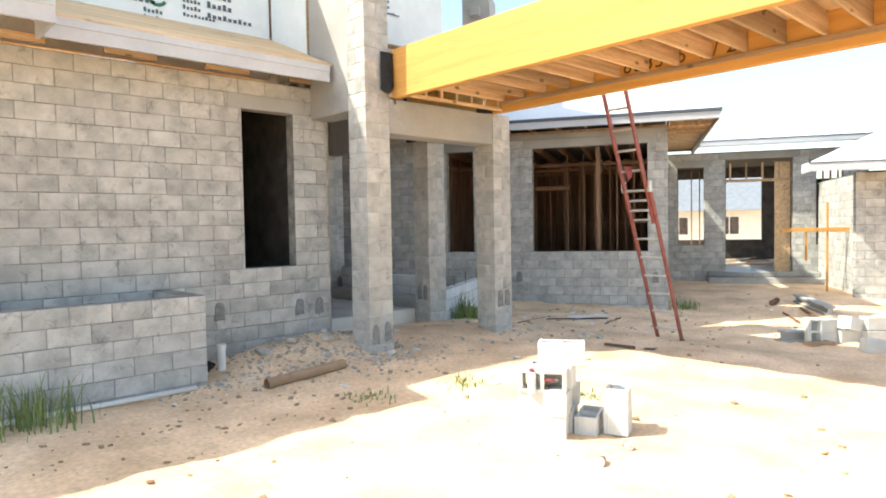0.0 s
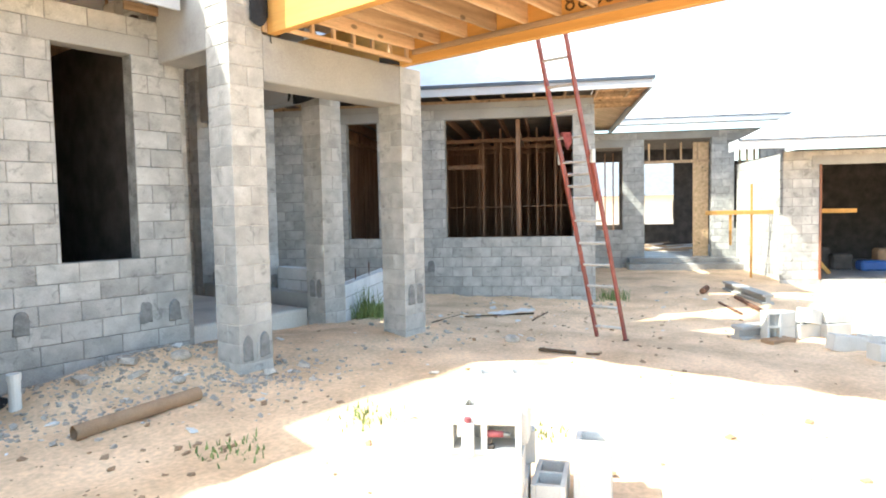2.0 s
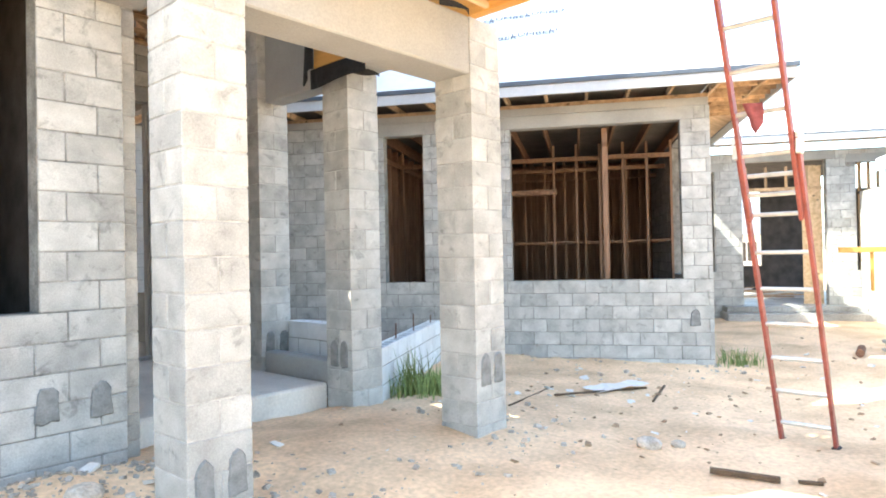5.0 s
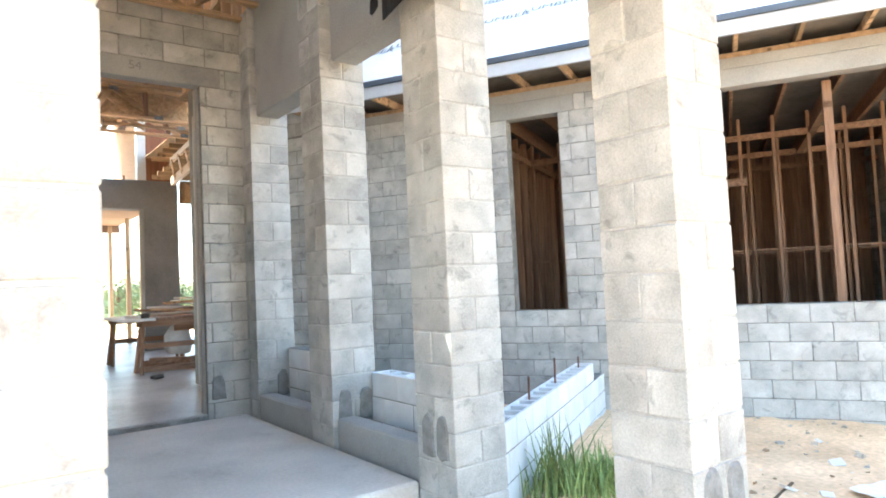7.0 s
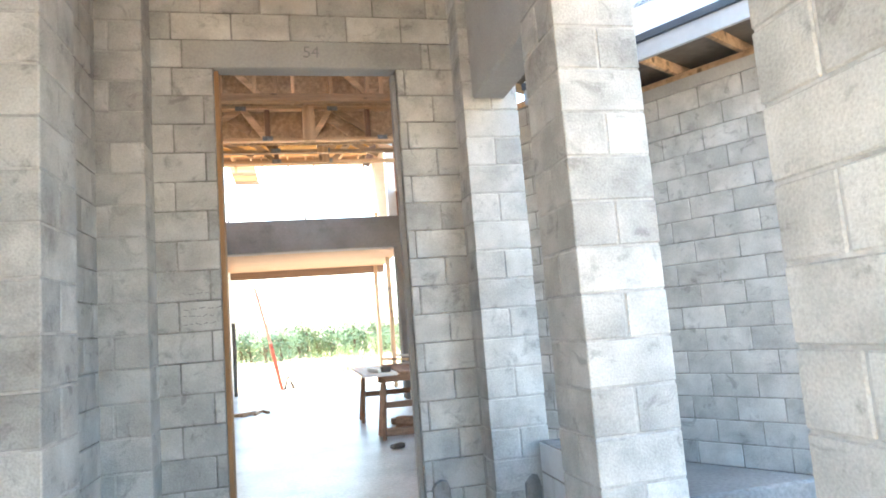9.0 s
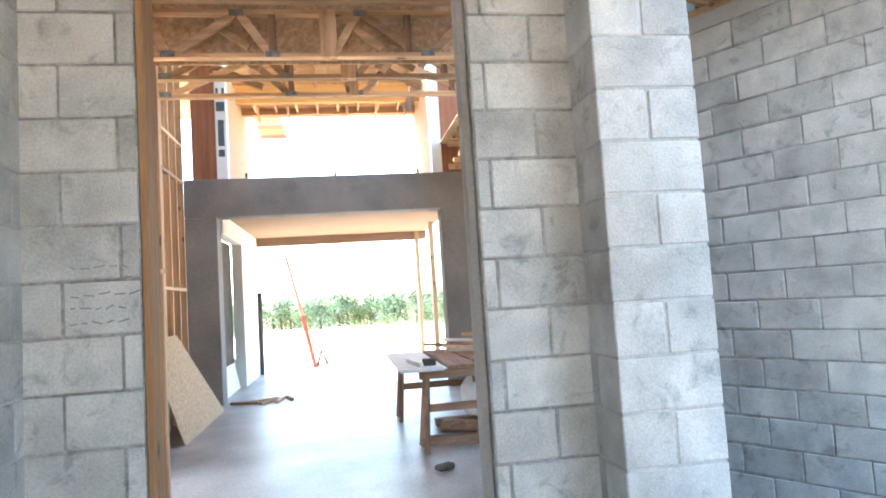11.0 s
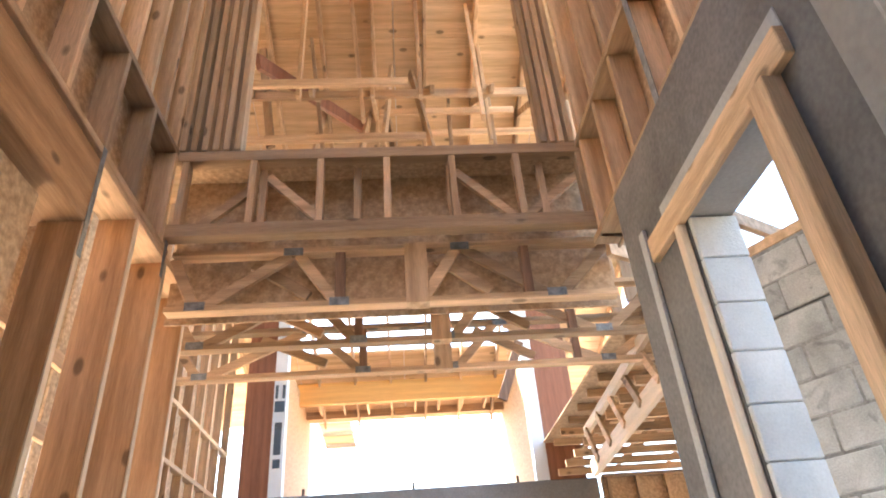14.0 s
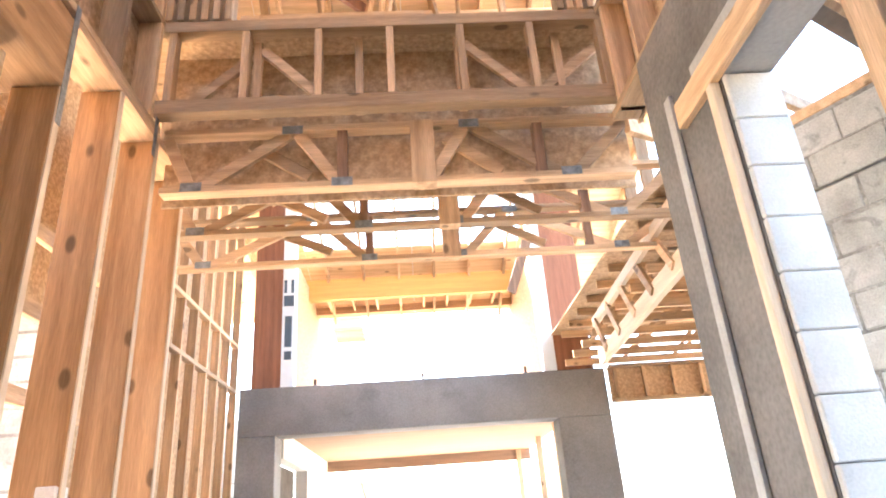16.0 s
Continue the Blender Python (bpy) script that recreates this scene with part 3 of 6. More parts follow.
def printed(wall, at, rz, size=0.5):
    """Round green mark with bars of small print below it, on house wrap."""
    g = Geo()
    n = 20
    r1, r2 = 0.36 * size, 0.24 * size
    ring = [radians(40 + 290 * i / n) for i in range(n + 1)]
    v = [(r * math.cos(t), 0, r * math.sin(t)) for t in ring for r in (r1, r2)]
    g.raw(v, [(2 * i, 2 * i + 1, 2 * i + 3, 2 * i + 2) for i in range(n)])
    g.raw([(0, 0, -0.06 * size), (r1, 0, -0.06 * size), (r1, 0, 0.05 * size), (0, 0, 0.05 * size)], [(0, 1, 2, 3)])
    part("printed_mark", g, INK, wall, m=pose(*at, 0, 0, rz))
    g = Geo()
    for row, (k, h) in enumerate(((5, 0.15), (5, 0.15), (9, 0.12))):
        z = -0.6 * size - row * 0.24 * size
        for i in range(k):
            x = -0.45 * size + i * 0.13 * size
            hh = h * size * (1.0 if i % 3 == 0 else 0.7)
            g.raw([(x, 0, z), (x + 0.085 * size, 0, z), (x + 0.085 * size, 0, z + hh), (x, 0, z + hh)], [(0, 1, 2, 3)])
    part("printed_bars", g, GREY_INK, wall, m=pose(*at, 0, 0, rz))


def wrapped_wall(name, p0, p1, z0, z1, label, marks=()):
    """Framed wall clad in loose, wrinkled white wrap; the wrap lies on the right of the way from p0 to p1."""
    p0, p1 = Vector((*p0, 0)), Vector((*p1, 0))
    L = (p1 - p0).length
    rz = math.degrees(math.atan2(p1.y - p0.y, p1.x - p0.x))
    ob = solo(name, Geo().box((0, 0.02, z0), (L, 0.12, z1), 0.003), OSB, label, "wall", kind="structure", m=pose(p0.x, p0.y, 0, 0, 0, rz))
    g = Geo()
    nu, nz = max(int(L / 0.12), 2), max(int((z1 - z0) / 0.15), 2)
    for j in range(nz + 1):
        for i in range(nu + 1):
            u, z = L * i / nu, z0 + (z1 - z0) * j / nz
            g.v.append((u, 0.008 - 0.009 * abs(noise.noise((u * 2.3, z * 1.1, L))), z))
    g.f = [(j * (nu + 1) + i, j * (nu + 1) + i + 1, (j + 1) * (nu + 1) + i + 1, (j + 1) * (nu + 1) + i) for j in range(nz) for i in range(nu)]
    part("wrap_sheet", g, WRAP, ob, "wrinkled white wrap", smooth=True)
    for u, z, s in marks:
        printed(ob, (u, -0.006, z), 0, s)
    return ob


wrapped_wall("wall_upper_portico", (4.93, 8.0), (7.4, 8.0), 4.3, 6.1, "upper wall over the portico in white wrap", [(0.3, 5.2, 0.4), (1.2, 5.6, 0.4)])
# Unseen upper walls: they shade the ground, their gap admits sky light.
wrapped_wall("wall_unseen_portico_head", (4.93, 8.0), (7.4, 8.0), 8.9, 9.8, "unseen wrapped wall over an added light opening")
for x0, x1 in ((4.93, 5.15), (7.18, 7.4)):
    wrapped_wall("wall_unseen_portico_jamb", (x0, 8.0), (x1, 8.0), 6.105, 8.895, "unseen wrapped wall beside an added light opening")
# Side wall's unseen height is set to throw shade on the ground.
wrapped_wall("wall_upper_portico_side", (7.4, 8.1), (7.4, 11.6), 4.3, 9.8, "upper side wall of the portico in white wrap", [(0.8, 5.2, 0.5), (2.2, 5.4, 0.5)])
wrapped_wall("wall_upper_left", (-6.0, 8.9), (4.48, 8.9), 4.0, 7.6, "upper house wall in loose white wrap above the lean-to roof", [(u, 5.55 - 0.03 * k, 0.62) for k, u in enumerate((5.3, 6.9, 8.3, 9.75))] + [(8.75, 4.95, 0.42), (9.3, 5.2, 0.42)])

wrapped_wall("wall_upper_portico_west", (4.5, 8.88), (4.5, 7.84), 3.9, 9.8, "upper west side of the entrance in white wrap")
# Added out of view to shade the sand by the block pile.
wrapped_wall("wall_unseen_shading", (3.3, 9.05), (4.48, 9.05), 7.6, 9.8, "unseen raised wall added to shade the ground at right")

# ---- house front, to the left of the portico ----
lean = thing("lean_to_roof", (0, 7.2, 3.7), "bare plywood lean-to roof with pale fascia", "roof", kind="structure")
part("sheathing", Geo().raw([(0.9, -0.02, 0.235), (4.5, -0.02, 0.235), (4.5, 1.7, 0.95), (0.9, 1.7, 0.95), (0.9, -0.02, 0.215), (4.5, -0.02, 0.215), (4.5, 1.7, 0.93), (0.9, 1.7, 0.93)],
     [(0, 1, 2, 3), (4, 7, 6, 5), (0, 4, 5, 1), (1, 5, 6, 2), (2, 6, 7, 3), (3, 7, 4, 0)]), PLY, lean, "bare plywood roof sheathing")
part("sheathing", Geo().raw([(-6, -0.72, 0.24), (0.9, -0.72, 0.24), (0.9, 1.7, 1.1), (-6, 1.7, 1.1), (-6, -0.72, 0.22), (0.9, -0.72, 0.22), (0.9, 1.7, 1.08), (-6, 1.7, 1.08)],
     [(0, 1, 2, 3), (4, 7, 6, 5), (0, 4, 5, 1), (1, 5, 6, 2), (2, 6, 7, 3), (3, 7, 4, 0)]), PLY, lean, "bare plywood roof sheathing")
part("fascia", Geo().box((0.98, -0.02, -0.02), (4.46, 0.02, 0.19), 0.004).box((0.98, -0.035, 0.12), (4.46, 0.0, 0.21), 0.004), FASCIA, lean, "pale grey fascia board")
part("fascia", Geo().box((-6, -0.72, -0.06), (0.94, -0.68, 0.2), 0.004).box((-6, -0.735, 0.1), (0.94, -0.7, 0.22), 0.004), FASCIA, lean, "pale grey fascia board")
part("fascia", Geo().box((0.9, -0.7, -0.06), (0.94, -0.02, 0.2), 0.004), FASCIA, lean, "pale grey fascia board")
for i in range(17):
    x = -5.6 + 0.61 * i
    y0 = -0.02 if x > 0.95 else -0.68
    part("rafter_tail", Geo().stick((x, y0 + 0.03, 0.1 if x > 0.95 else 0.02), (x, 1.2, 0.62), 0.038, 0.14), WOOD[1], lean)
    if i % 2 == 0:
        part("soffit_block", Geo().stick((x, 0.58, 0.1), (x + 0.61, 0.58, 0.1), 0.04, 0.09), WOOD[0], lean)

room = thing("dark_room", (-1.0, 10.0, 0), "front room whose near-black walls carry its shade", "room", kind="structure")
# Room walls coloured near-black so the opening reads as deep shade.
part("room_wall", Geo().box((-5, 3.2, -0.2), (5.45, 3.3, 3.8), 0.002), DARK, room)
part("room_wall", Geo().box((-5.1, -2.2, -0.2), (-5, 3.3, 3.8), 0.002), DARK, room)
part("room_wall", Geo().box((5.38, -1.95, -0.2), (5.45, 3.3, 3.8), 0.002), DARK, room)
part("room_ceiling", Geo().box((-5, -1.95, 3.7), (5.45, 3.3, 3.76), 0.002), OSB, room)
part("room_floor", Geo().box((-5, -1.95, 0.0), (5.4, 3.2, 0.1), 0.002), SLAB, room)
for i in range(12):
    part("stud", Geo().box((2.6 + 0.25 * i, 2.4, 0.1), (2.64 + 0.25 * i, 2.5, 3.7), 0.002), WOOD[2], room)

low = block_wall("planter_wall_front", (-6.0, 6.7), (2.4, 6.7), -0.3, 0.9, "low grey block planter wall before the house", near=8.4, limit=130)
low2 = block_wall("planter_wall_return", (2.4, 6.91), (2.4, 7.81), -0.3, 0.9, "low grey block return of the planter wall", near=0.5)

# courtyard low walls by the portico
cwi = block_wall("courtyard_wall_inner", (7.35, 9.59), (7.35, 8.42), -0.3, 0.5, "low grey block wall between the portico columns", near=0.5, stone=WHITISH)
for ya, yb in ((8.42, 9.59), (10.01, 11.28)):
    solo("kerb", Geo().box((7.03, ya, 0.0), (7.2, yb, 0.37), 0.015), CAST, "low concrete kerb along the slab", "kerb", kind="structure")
block_wall("courtyard_wall_step", (7.35, 11.28), (7.35, 10.02), -0.2, 0.8, "low grey block wall between the portico columns", near=0.5, stone=WHITISH)
cw = block_wall("courtyard_wall_outer", (7.41, 8.1), (10.7, 10.0), -0.55, 0.25, "low open-celled block wall round the courtyard", near=1.5, stone=WHITISH)


# ---- angled wing: s runs along its front, d into it ----
def wing(s, d):
    return (0.5 * s + 0.866 * d, -0.866 * s + 0.5 * d)


def at_wing(s, d, z=0.0):
    return pose(*wing(s, d), z, 0, 0, -60)


W0 = -9.15
w_wing = block_wall("wall_wing", wing(W0, 14.27), wing(0.72, 14.27), -0.4, 3.6, "grey block wing wall with a wide and a narrow window opening",
                    [(-4.35 - W0, -3.69 - W0, 1.0, 3.4), (-2.27 - W0, 0.29 - W0, 1.0, 3.4)], near=7.0)
block_wall("wall_wing_upper", wing(-9.15, 14.27), wing(-7.3, 14.27), 3.61, 4.03, "raised grey block end of the wing wall", near=1.0)
for s in (0.45, -2.6):
    grout_patch(w_wing, (s - W0, -0.008, 0.42), 0, 0.16, 0.24)
block_wall("wall_wing_end", wing(0.71, 14.48), wing(0.71, 20.5), -0.4, 3.6, "grey block end wall of the wing", [(0.6, 2.6, 1.0, 3.4)], near=1.0, limit=150)


def roof_plane(name, pts, material, label):
    """Sheet roof from four corner points, eave first, with thickness."""
    top = [Vector(p) for p in pts]
    bot = [p - Vector((0, 0, 0.03)) for p in top]
    return solo(name, Geo().raw([tuple(p) for p in top + bot], [(0, 1, 2, 3), (4, 7, 6, 5), (0, 4, 5, 1), (1, 5, 6, 2), (2, 6, 7, 3), (3, 7, 4, 0)]), material, label, "roof", kind="structure")


def w3(s, d, z):
    return (*wing(s, d), z)


wr = roof_plane("roof", [w3(-7.2, 13.56, 3.955), w3(1.74, 13.56, 3.955), w3(-1.0, 16.3, 6.42), w3(-7.2, 16.3, 6.42)], UNDER, "hip roof under white printed underlayment")
roof_plane("roof", [w3(1.74, 13.56, 3.955), w3(1.74, 22.0, 3.955), w3(-1.0, 22.0, 6.42), w3(-1.0, 16.3, 6.42)], UNDER, "hip end of the roof under white underlayment")
ev = thing("eave", w3(0, 13.6, 3.75), "pale fascia with dark drip edge and open rafter tails", "eave", kind="structure", rz=-60)
part("fascia", Geo().box((-7.2, -0.02, 0.0), (1.72, 0.02, 0.15), 0.004), FASCIA, ev, "pale grey fascia board")
part("fascia", Geo().box((1.68, 0.02, 0.0), (1.72, 8.0, 0.15), 0.004), FASCIA, ev, "pale grey fascia board")
part("drip_edge", Geo().box((-7.2, -0.05, 0.15), (1.75, 0.03, 0.215), 0.003), DRIP, ev, "dark drip edge")
part("drip_edge", Geo().box((1.67, 0.03, 0.15), (1.75, 8.0, 0.215), 0.003), DRIP, ev, "dark drip edge")
part("bond_beam", Geo().box((-7.3, 0.672, -0.148), (0.7, 0.86, -0.03), 0.004), CAST, ev, "grey concrete bond beam")
part("wall_plate", Geo().box((-7.3, 0.69, -0.028), (0.7, 0.83, 0.03), 0.004), WOOD[0], ev, "pine wall plate")
for i in range(22):
    s = -9.0 + 0.61 * i
    if s < 1.6:
        lift = 0.4 if s < -7.3 else 0.0
        part("rafter_tail", Geo().stick((s, 0.03, 0.075 + lift), (s, 1.4, 0.11 + lift), 0.045, 0.1), WOOD[1], ev)
part("wall_plate", Geo().box((-9.1, 0.69, 0.29), (-7.25, 0.83, 0.36), 0.004), WOOD[0], ev, "pine wall plate")
part("soffit_deck", Geo().box((-7.95, 0.0, 0.54), (-7.2, 2.4, 0.552), 0.002), DARK_DECK, ev, "dark roof deck seen from below")
part("soffit_deck", Geo().raw([(-7.2, 0.02, 0.13), (0.7, 0.02, 0.13), (0.7, 2.5, 0.19), (-7.2, 2.5, 0.19)], [(0, 1, 2, 3)]), DARK_DECK, ev, "dark roof deck seen from below")
for k in range(9):
    part("lookout", Geo().box((0.72, 0.2 + 0.3 * k, 0.05), (1.68, 0.24 + 0.3 * k, 0.15), 0.003), WOOD[0], ev)
part("soffit_deck", Geo().box((0.72, 0.03, 0.153), (1.68, 8.0, 0.166), 0.002), PLY, ev, "unseen plywood deck added to keep sun off the floor seen from below")


def underlay_print(s, d, word):
    z = 3.955 + (d - 13.56) * 0.9 + 0.014
    cu = bpy.data.curves.new("lettering", "FONT")
    cu.body, cu.size = word, 0.2
    tmp = bpy.data.objects.new("lettering", cu)
    me = bpy.data.meshes.new_from_object(tmp)
    bpy.data.objects.remove(tmp)
    me.materials.clear()
    me.materials.append(GREY_INK)
    ob = part("lettering", me, GREY_INK, wr, "dark printed word")
    ob.matrix_world = at_wing(s, d, z) @ pose(0, 0, 0, math.degrees(math.atan(0.9)), 0, 0)


for row in range(3):
    for k in range(9):
        s_ = -6.6 + 0.62 * k + 0.2 * row
        underlay_print(s_, 14.4 + 0.6 * row + 0.12 * (s_ + 5.0), "LUMBER")

# wing interior: floor, ceiling, studs
wi = thing("wing_interior", w3(-4, 17.5, 0), "bare stud framing inside the wing", "framing", kind="structure", rz=-60)
# Wing floor is coloured dark in place of shade.
part("wing_floor", Geo().box((-5, -3.0, -0.1), (4.6, 3.0, 0.1), 0.002), SHADE_FLOOR, wi)
# Ceiling board darkened in colour to stand for interior shade.
part("wing_ceiling", Geo().box((-5, -3.0, 3.62), (4.68, 3.0, 3.66), 0.002), DARK_DECK, wi, "strand board ceiling darkened for the wing's shade")
# Added end wall that keeps outside light out of the wing.
part("wing_light_stop", Geo().box((-4.9, -3.0, 0.1), (-4.8, 3.0, 3.6), 0.002), DARK, wi)
# Back wall and studs in the browner timber carry the wing's shade.
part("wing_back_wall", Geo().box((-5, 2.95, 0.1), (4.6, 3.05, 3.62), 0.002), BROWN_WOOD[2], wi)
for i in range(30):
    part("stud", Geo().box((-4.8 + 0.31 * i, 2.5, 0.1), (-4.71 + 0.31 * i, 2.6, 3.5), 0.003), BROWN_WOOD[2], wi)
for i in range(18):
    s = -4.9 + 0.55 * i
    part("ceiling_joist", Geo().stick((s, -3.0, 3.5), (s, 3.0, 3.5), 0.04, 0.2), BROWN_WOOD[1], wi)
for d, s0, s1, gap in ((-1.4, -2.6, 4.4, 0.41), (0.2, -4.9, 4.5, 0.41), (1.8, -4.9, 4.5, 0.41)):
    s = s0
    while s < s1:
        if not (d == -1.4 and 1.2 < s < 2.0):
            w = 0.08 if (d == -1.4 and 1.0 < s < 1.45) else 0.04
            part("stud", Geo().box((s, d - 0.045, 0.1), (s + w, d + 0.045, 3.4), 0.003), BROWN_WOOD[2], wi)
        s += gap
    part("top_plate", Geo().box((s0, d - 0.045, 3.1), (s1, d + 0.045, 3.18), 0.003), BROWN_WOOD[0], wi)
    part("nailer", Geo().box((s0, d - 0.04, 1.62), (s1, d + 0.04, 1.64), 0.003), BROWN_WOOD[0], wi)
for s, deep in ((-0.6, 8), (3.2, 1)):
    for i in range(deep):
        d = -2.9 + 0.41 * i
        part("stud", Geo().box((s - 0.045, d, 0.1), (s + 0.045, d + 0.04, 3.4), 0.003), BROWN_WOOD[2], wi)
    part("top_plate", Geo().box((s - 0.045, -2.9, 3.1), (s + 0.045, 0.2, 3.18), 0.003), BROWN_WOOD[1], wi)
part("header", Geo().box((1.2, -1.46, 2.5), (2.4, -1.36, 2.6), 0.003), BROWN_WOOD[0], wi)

# second wing with the side entrance
w2 = block_wall("wall_side_wing", wing(0.72, 20.6), wing(6.4, 20.6), -0.3, 3.7, "pale grey block wall with a side entrance and two window openings",
                [(0.5, 1.27, 0.9, 3.3), (1.87, 3.71, 0.1, 3.5), (4.33, 5.02, 0.9, 3.4)], near=3.0, limit=200)
sw = thing("side_entrance_framing", w3(3.5, 20.9, 0.1), "timber framing inside the side entrance", "framing", kind="structure", rz=-60)
part("transom", Geo().box((-0.9, 0.0, 2.72), (0.95, 0.1, 2.8), 0.003), WOOD[0], sw)
for k in range(4):
    part("transom_post", Geo().box((-0.75 + 0.45 * k, 0.0, 2.8), (-0.71 + 0.45 * k, 0.1, 3.3), 0.003), WOOD[2], sw)
part("plywood_sheet", Geo().box((0.5, 0.03, 0.0), (0.93, 0.06, 3.3), 0.003), PLY, sw, "plywood sheet lining the opening")
part("side_floor", Geo().box((-2.8, -0.09, -0.2), (2.8, 6.0, 0.0), 0.003), SLAB, sw)
# Side ceiling and rear wall take the shade as their own colour.
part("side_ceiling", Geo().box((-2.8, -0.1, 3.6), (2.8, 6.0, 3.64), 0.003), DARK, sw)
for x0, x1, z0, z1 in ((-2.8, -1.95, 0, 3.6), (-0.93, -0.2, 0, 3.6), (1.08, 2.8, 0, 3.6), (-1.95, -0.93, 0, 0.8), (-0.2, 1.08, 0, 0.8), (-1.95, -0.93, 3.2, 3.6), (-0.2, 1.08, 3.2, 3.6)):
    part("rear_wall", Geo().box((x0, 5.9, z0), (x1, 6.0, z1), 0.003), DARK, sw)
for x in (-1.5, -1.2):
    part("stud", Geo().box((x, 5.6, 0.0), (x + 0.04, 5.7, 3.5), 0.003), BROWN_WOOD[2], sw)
rl = random.Random(12)
for k in range(14):
    a = rl.uniform(-0.5, 0.5)
    part("scrap_board", Geo().stick((rl.uniform(-1.0, 0.2), 1.6 + 0.25 * k, 0.04 + 0.02 * (k % 4)), (rl.uniform(0.3, 1.4), 1.6 + 0.25 * k + a, 0.05 + 0.03 * (k % 5)), 0.1, 0.03), WOOD[0] if k % 3 else PAPER, sw)
for k in range(5):
    part("stud", Geo().box((1.65 + 0.2 * k, 0.3, 0.0), (1.69 + 0.2 * k, 0.4, 3.5), 0.003), WOOD[2], sw)
st = thing("entrance_steps", w3(3.6, 20.1, -0.2), "broad grey concrete entrance steps", "steps", kind="structure", rz=-60)
part("step", Geo().box((-1.55, -0.35, -0.1), (1.5, 0.5, 0.17), 0.015), SLAB, st)
part("step", Geo().box((-1.5, 0.0, 0.17), (1.45, 0.5, 0.31), 0.015), SLAB, st)
roof_plane("roof", [w3(1.7, 19.88, 4.02), w3(6.75, 19.88, 4.02), w3(4.0, 24.0, 5.4), w3(1.7, 24.0, 5.4)], UNDER, "side wing roof under white underlayment")
ev2 = thing("eave", w3(4.2, 19.9, 3.84), "pale fascia with dark drip edge over the side entrance", "eave", kind="structure", rz=-60)
part("fascia", Geo().box((-2.5, -0.02, 0.0), (2.55, 0.02, 0.15), 0.004), FASCIA, ev2, "pale grey fascia board")
part("fascia", Geo().box((2.51, 0.02, 0.0), (2.55, 4.0, 0.15), 0.004), FASCIA, ev2, "pale grey fascia board")
part("drip_edge", Geo().box((-2.5, -0.035, 0.152), (2.57, 0.03, 0.18), 0.003), DRIP, ev2, "dark drip edge")
part("soffit_deck", Geo().box((-2.5, 0.02, 0.06), (2.51, 0.72, 0.075), 0.002), OSB, ev2, "strand board eave seen from below")

# garage
gw = block_wall("wall_garage", wing(4.88, 16.3), wing(12.1, 16.3), -0.3, 2.7, "sunlit block garage wall with a wide doorway", [(0.78, 6.0, -0.1, 2.4)], near=0.4, limit=120)
block_wall("wall_garage_side", wing(5.08, 20.5), wing(5.08, 16.52), -0.3, 2.7, "sunlit block side wall of the garage", near=3.0, limit=150)
ga = thing("garage_interior", w3(8.58, 19, 0), "garage with shade-dark walls and clutter on its floor", "garage", kind="structure", rz=-60)
# Back, side and ceiling are darkened in colour for the garage's shade.
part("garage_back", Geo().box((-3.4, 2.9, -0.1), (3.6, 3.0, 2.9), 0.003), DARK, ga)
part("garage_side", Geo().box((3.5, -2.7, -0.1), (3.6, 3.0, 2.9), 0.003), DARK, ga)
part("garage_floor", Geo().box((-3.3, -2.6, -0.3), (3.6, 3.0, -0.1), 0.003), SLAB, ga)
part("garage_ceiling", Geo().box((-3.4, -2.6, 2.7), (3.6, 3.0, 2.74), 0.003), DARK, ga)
part("door_buck", Geo().box((-2.96, -2.72, -0.1), (-2.91, -2.48, 2.4), 0.003), RED_LVL, ga, "reddish timber door jamb")
roof_plane("roof", [w3(3.78, 15.58, 2.93), w3(12.6, 15.58, 2.93), w3(12.6, 20, 4.6), w3(7.6, 20, 4.6)], UNDER, "garage roof under white underlayment")
roof_plane("roof", [w3(3.78, 16.4, 2.93), w3(3.78, 15.58, 2.93), w3(7.6, 20, 4.6), w3(4.8, 16.9, 3.3)], UNDER, "garage hip under white underlayment")
ev3 = thing("eave", w3(8.18, 15.6, 2.72), "white garage fascia with dark drip edge", "eave", kind="structure", rz=-60)
part("fascia", Geo().box((-4.4, -0.02, 0.0), (4.4, 0.02, 0.18), 0.004), FASCIA, ev3, "white fascia board")
part("fascia", Geo().box((-4.4, 0.02, 0.0), (-4.36, 0.8, 0.18), 0.004), FASCIA, ev3, "white fascia board")
part("drip_edge", Geo().box((-4.42, -0.035, 0.182), (4.4, 0.03, 0.21), 0.003), DRIP, ev3, "dark drip edge")
part("soffit_deck", Geo().box((-4.36, 0.02, 0.08), (4.4, 0.7, 0.095), 0.002), OSB, ev3, "strand board eave seen from below")
for k, (s, d, w, h, m_) in enumerate(((7.0, 18.6, 0.5, 0.4, DARK), (7.6, 18.3, 0.6, 0.25, BLUE), (6.6, 18.8, 0.4, 0.55, DARK), (8.3, 18.9, 0.7, 0.5, BROWN), (9.0, 18.5, 0.5, 0.3, PAPER))):
    g = Geo().box((-w / 2, -0.2, 0), (w / 2, 0.2, h), 0.05)
    solo("storage_box", g, m_, ("dark lumpy bag", "blue plastic bundle", "dark lumpy bag", "brown carton", "pale cement bag")[k] + " on the garage floor", "clutter", m=at_wing(s, d, -0.1))

# upper storey beyond the wing roof, chimney pier
us = thing("upper_storey", w3(-4.5, 21.5, 4.6), "far upper storey in white wrap with open rafter eave", "house", kind="structure", rz=-60)
part("upper_wall", Geo().box((-3, -1.3, 0), (2.2, 0, 1.9), 0.004), WRAP, us)
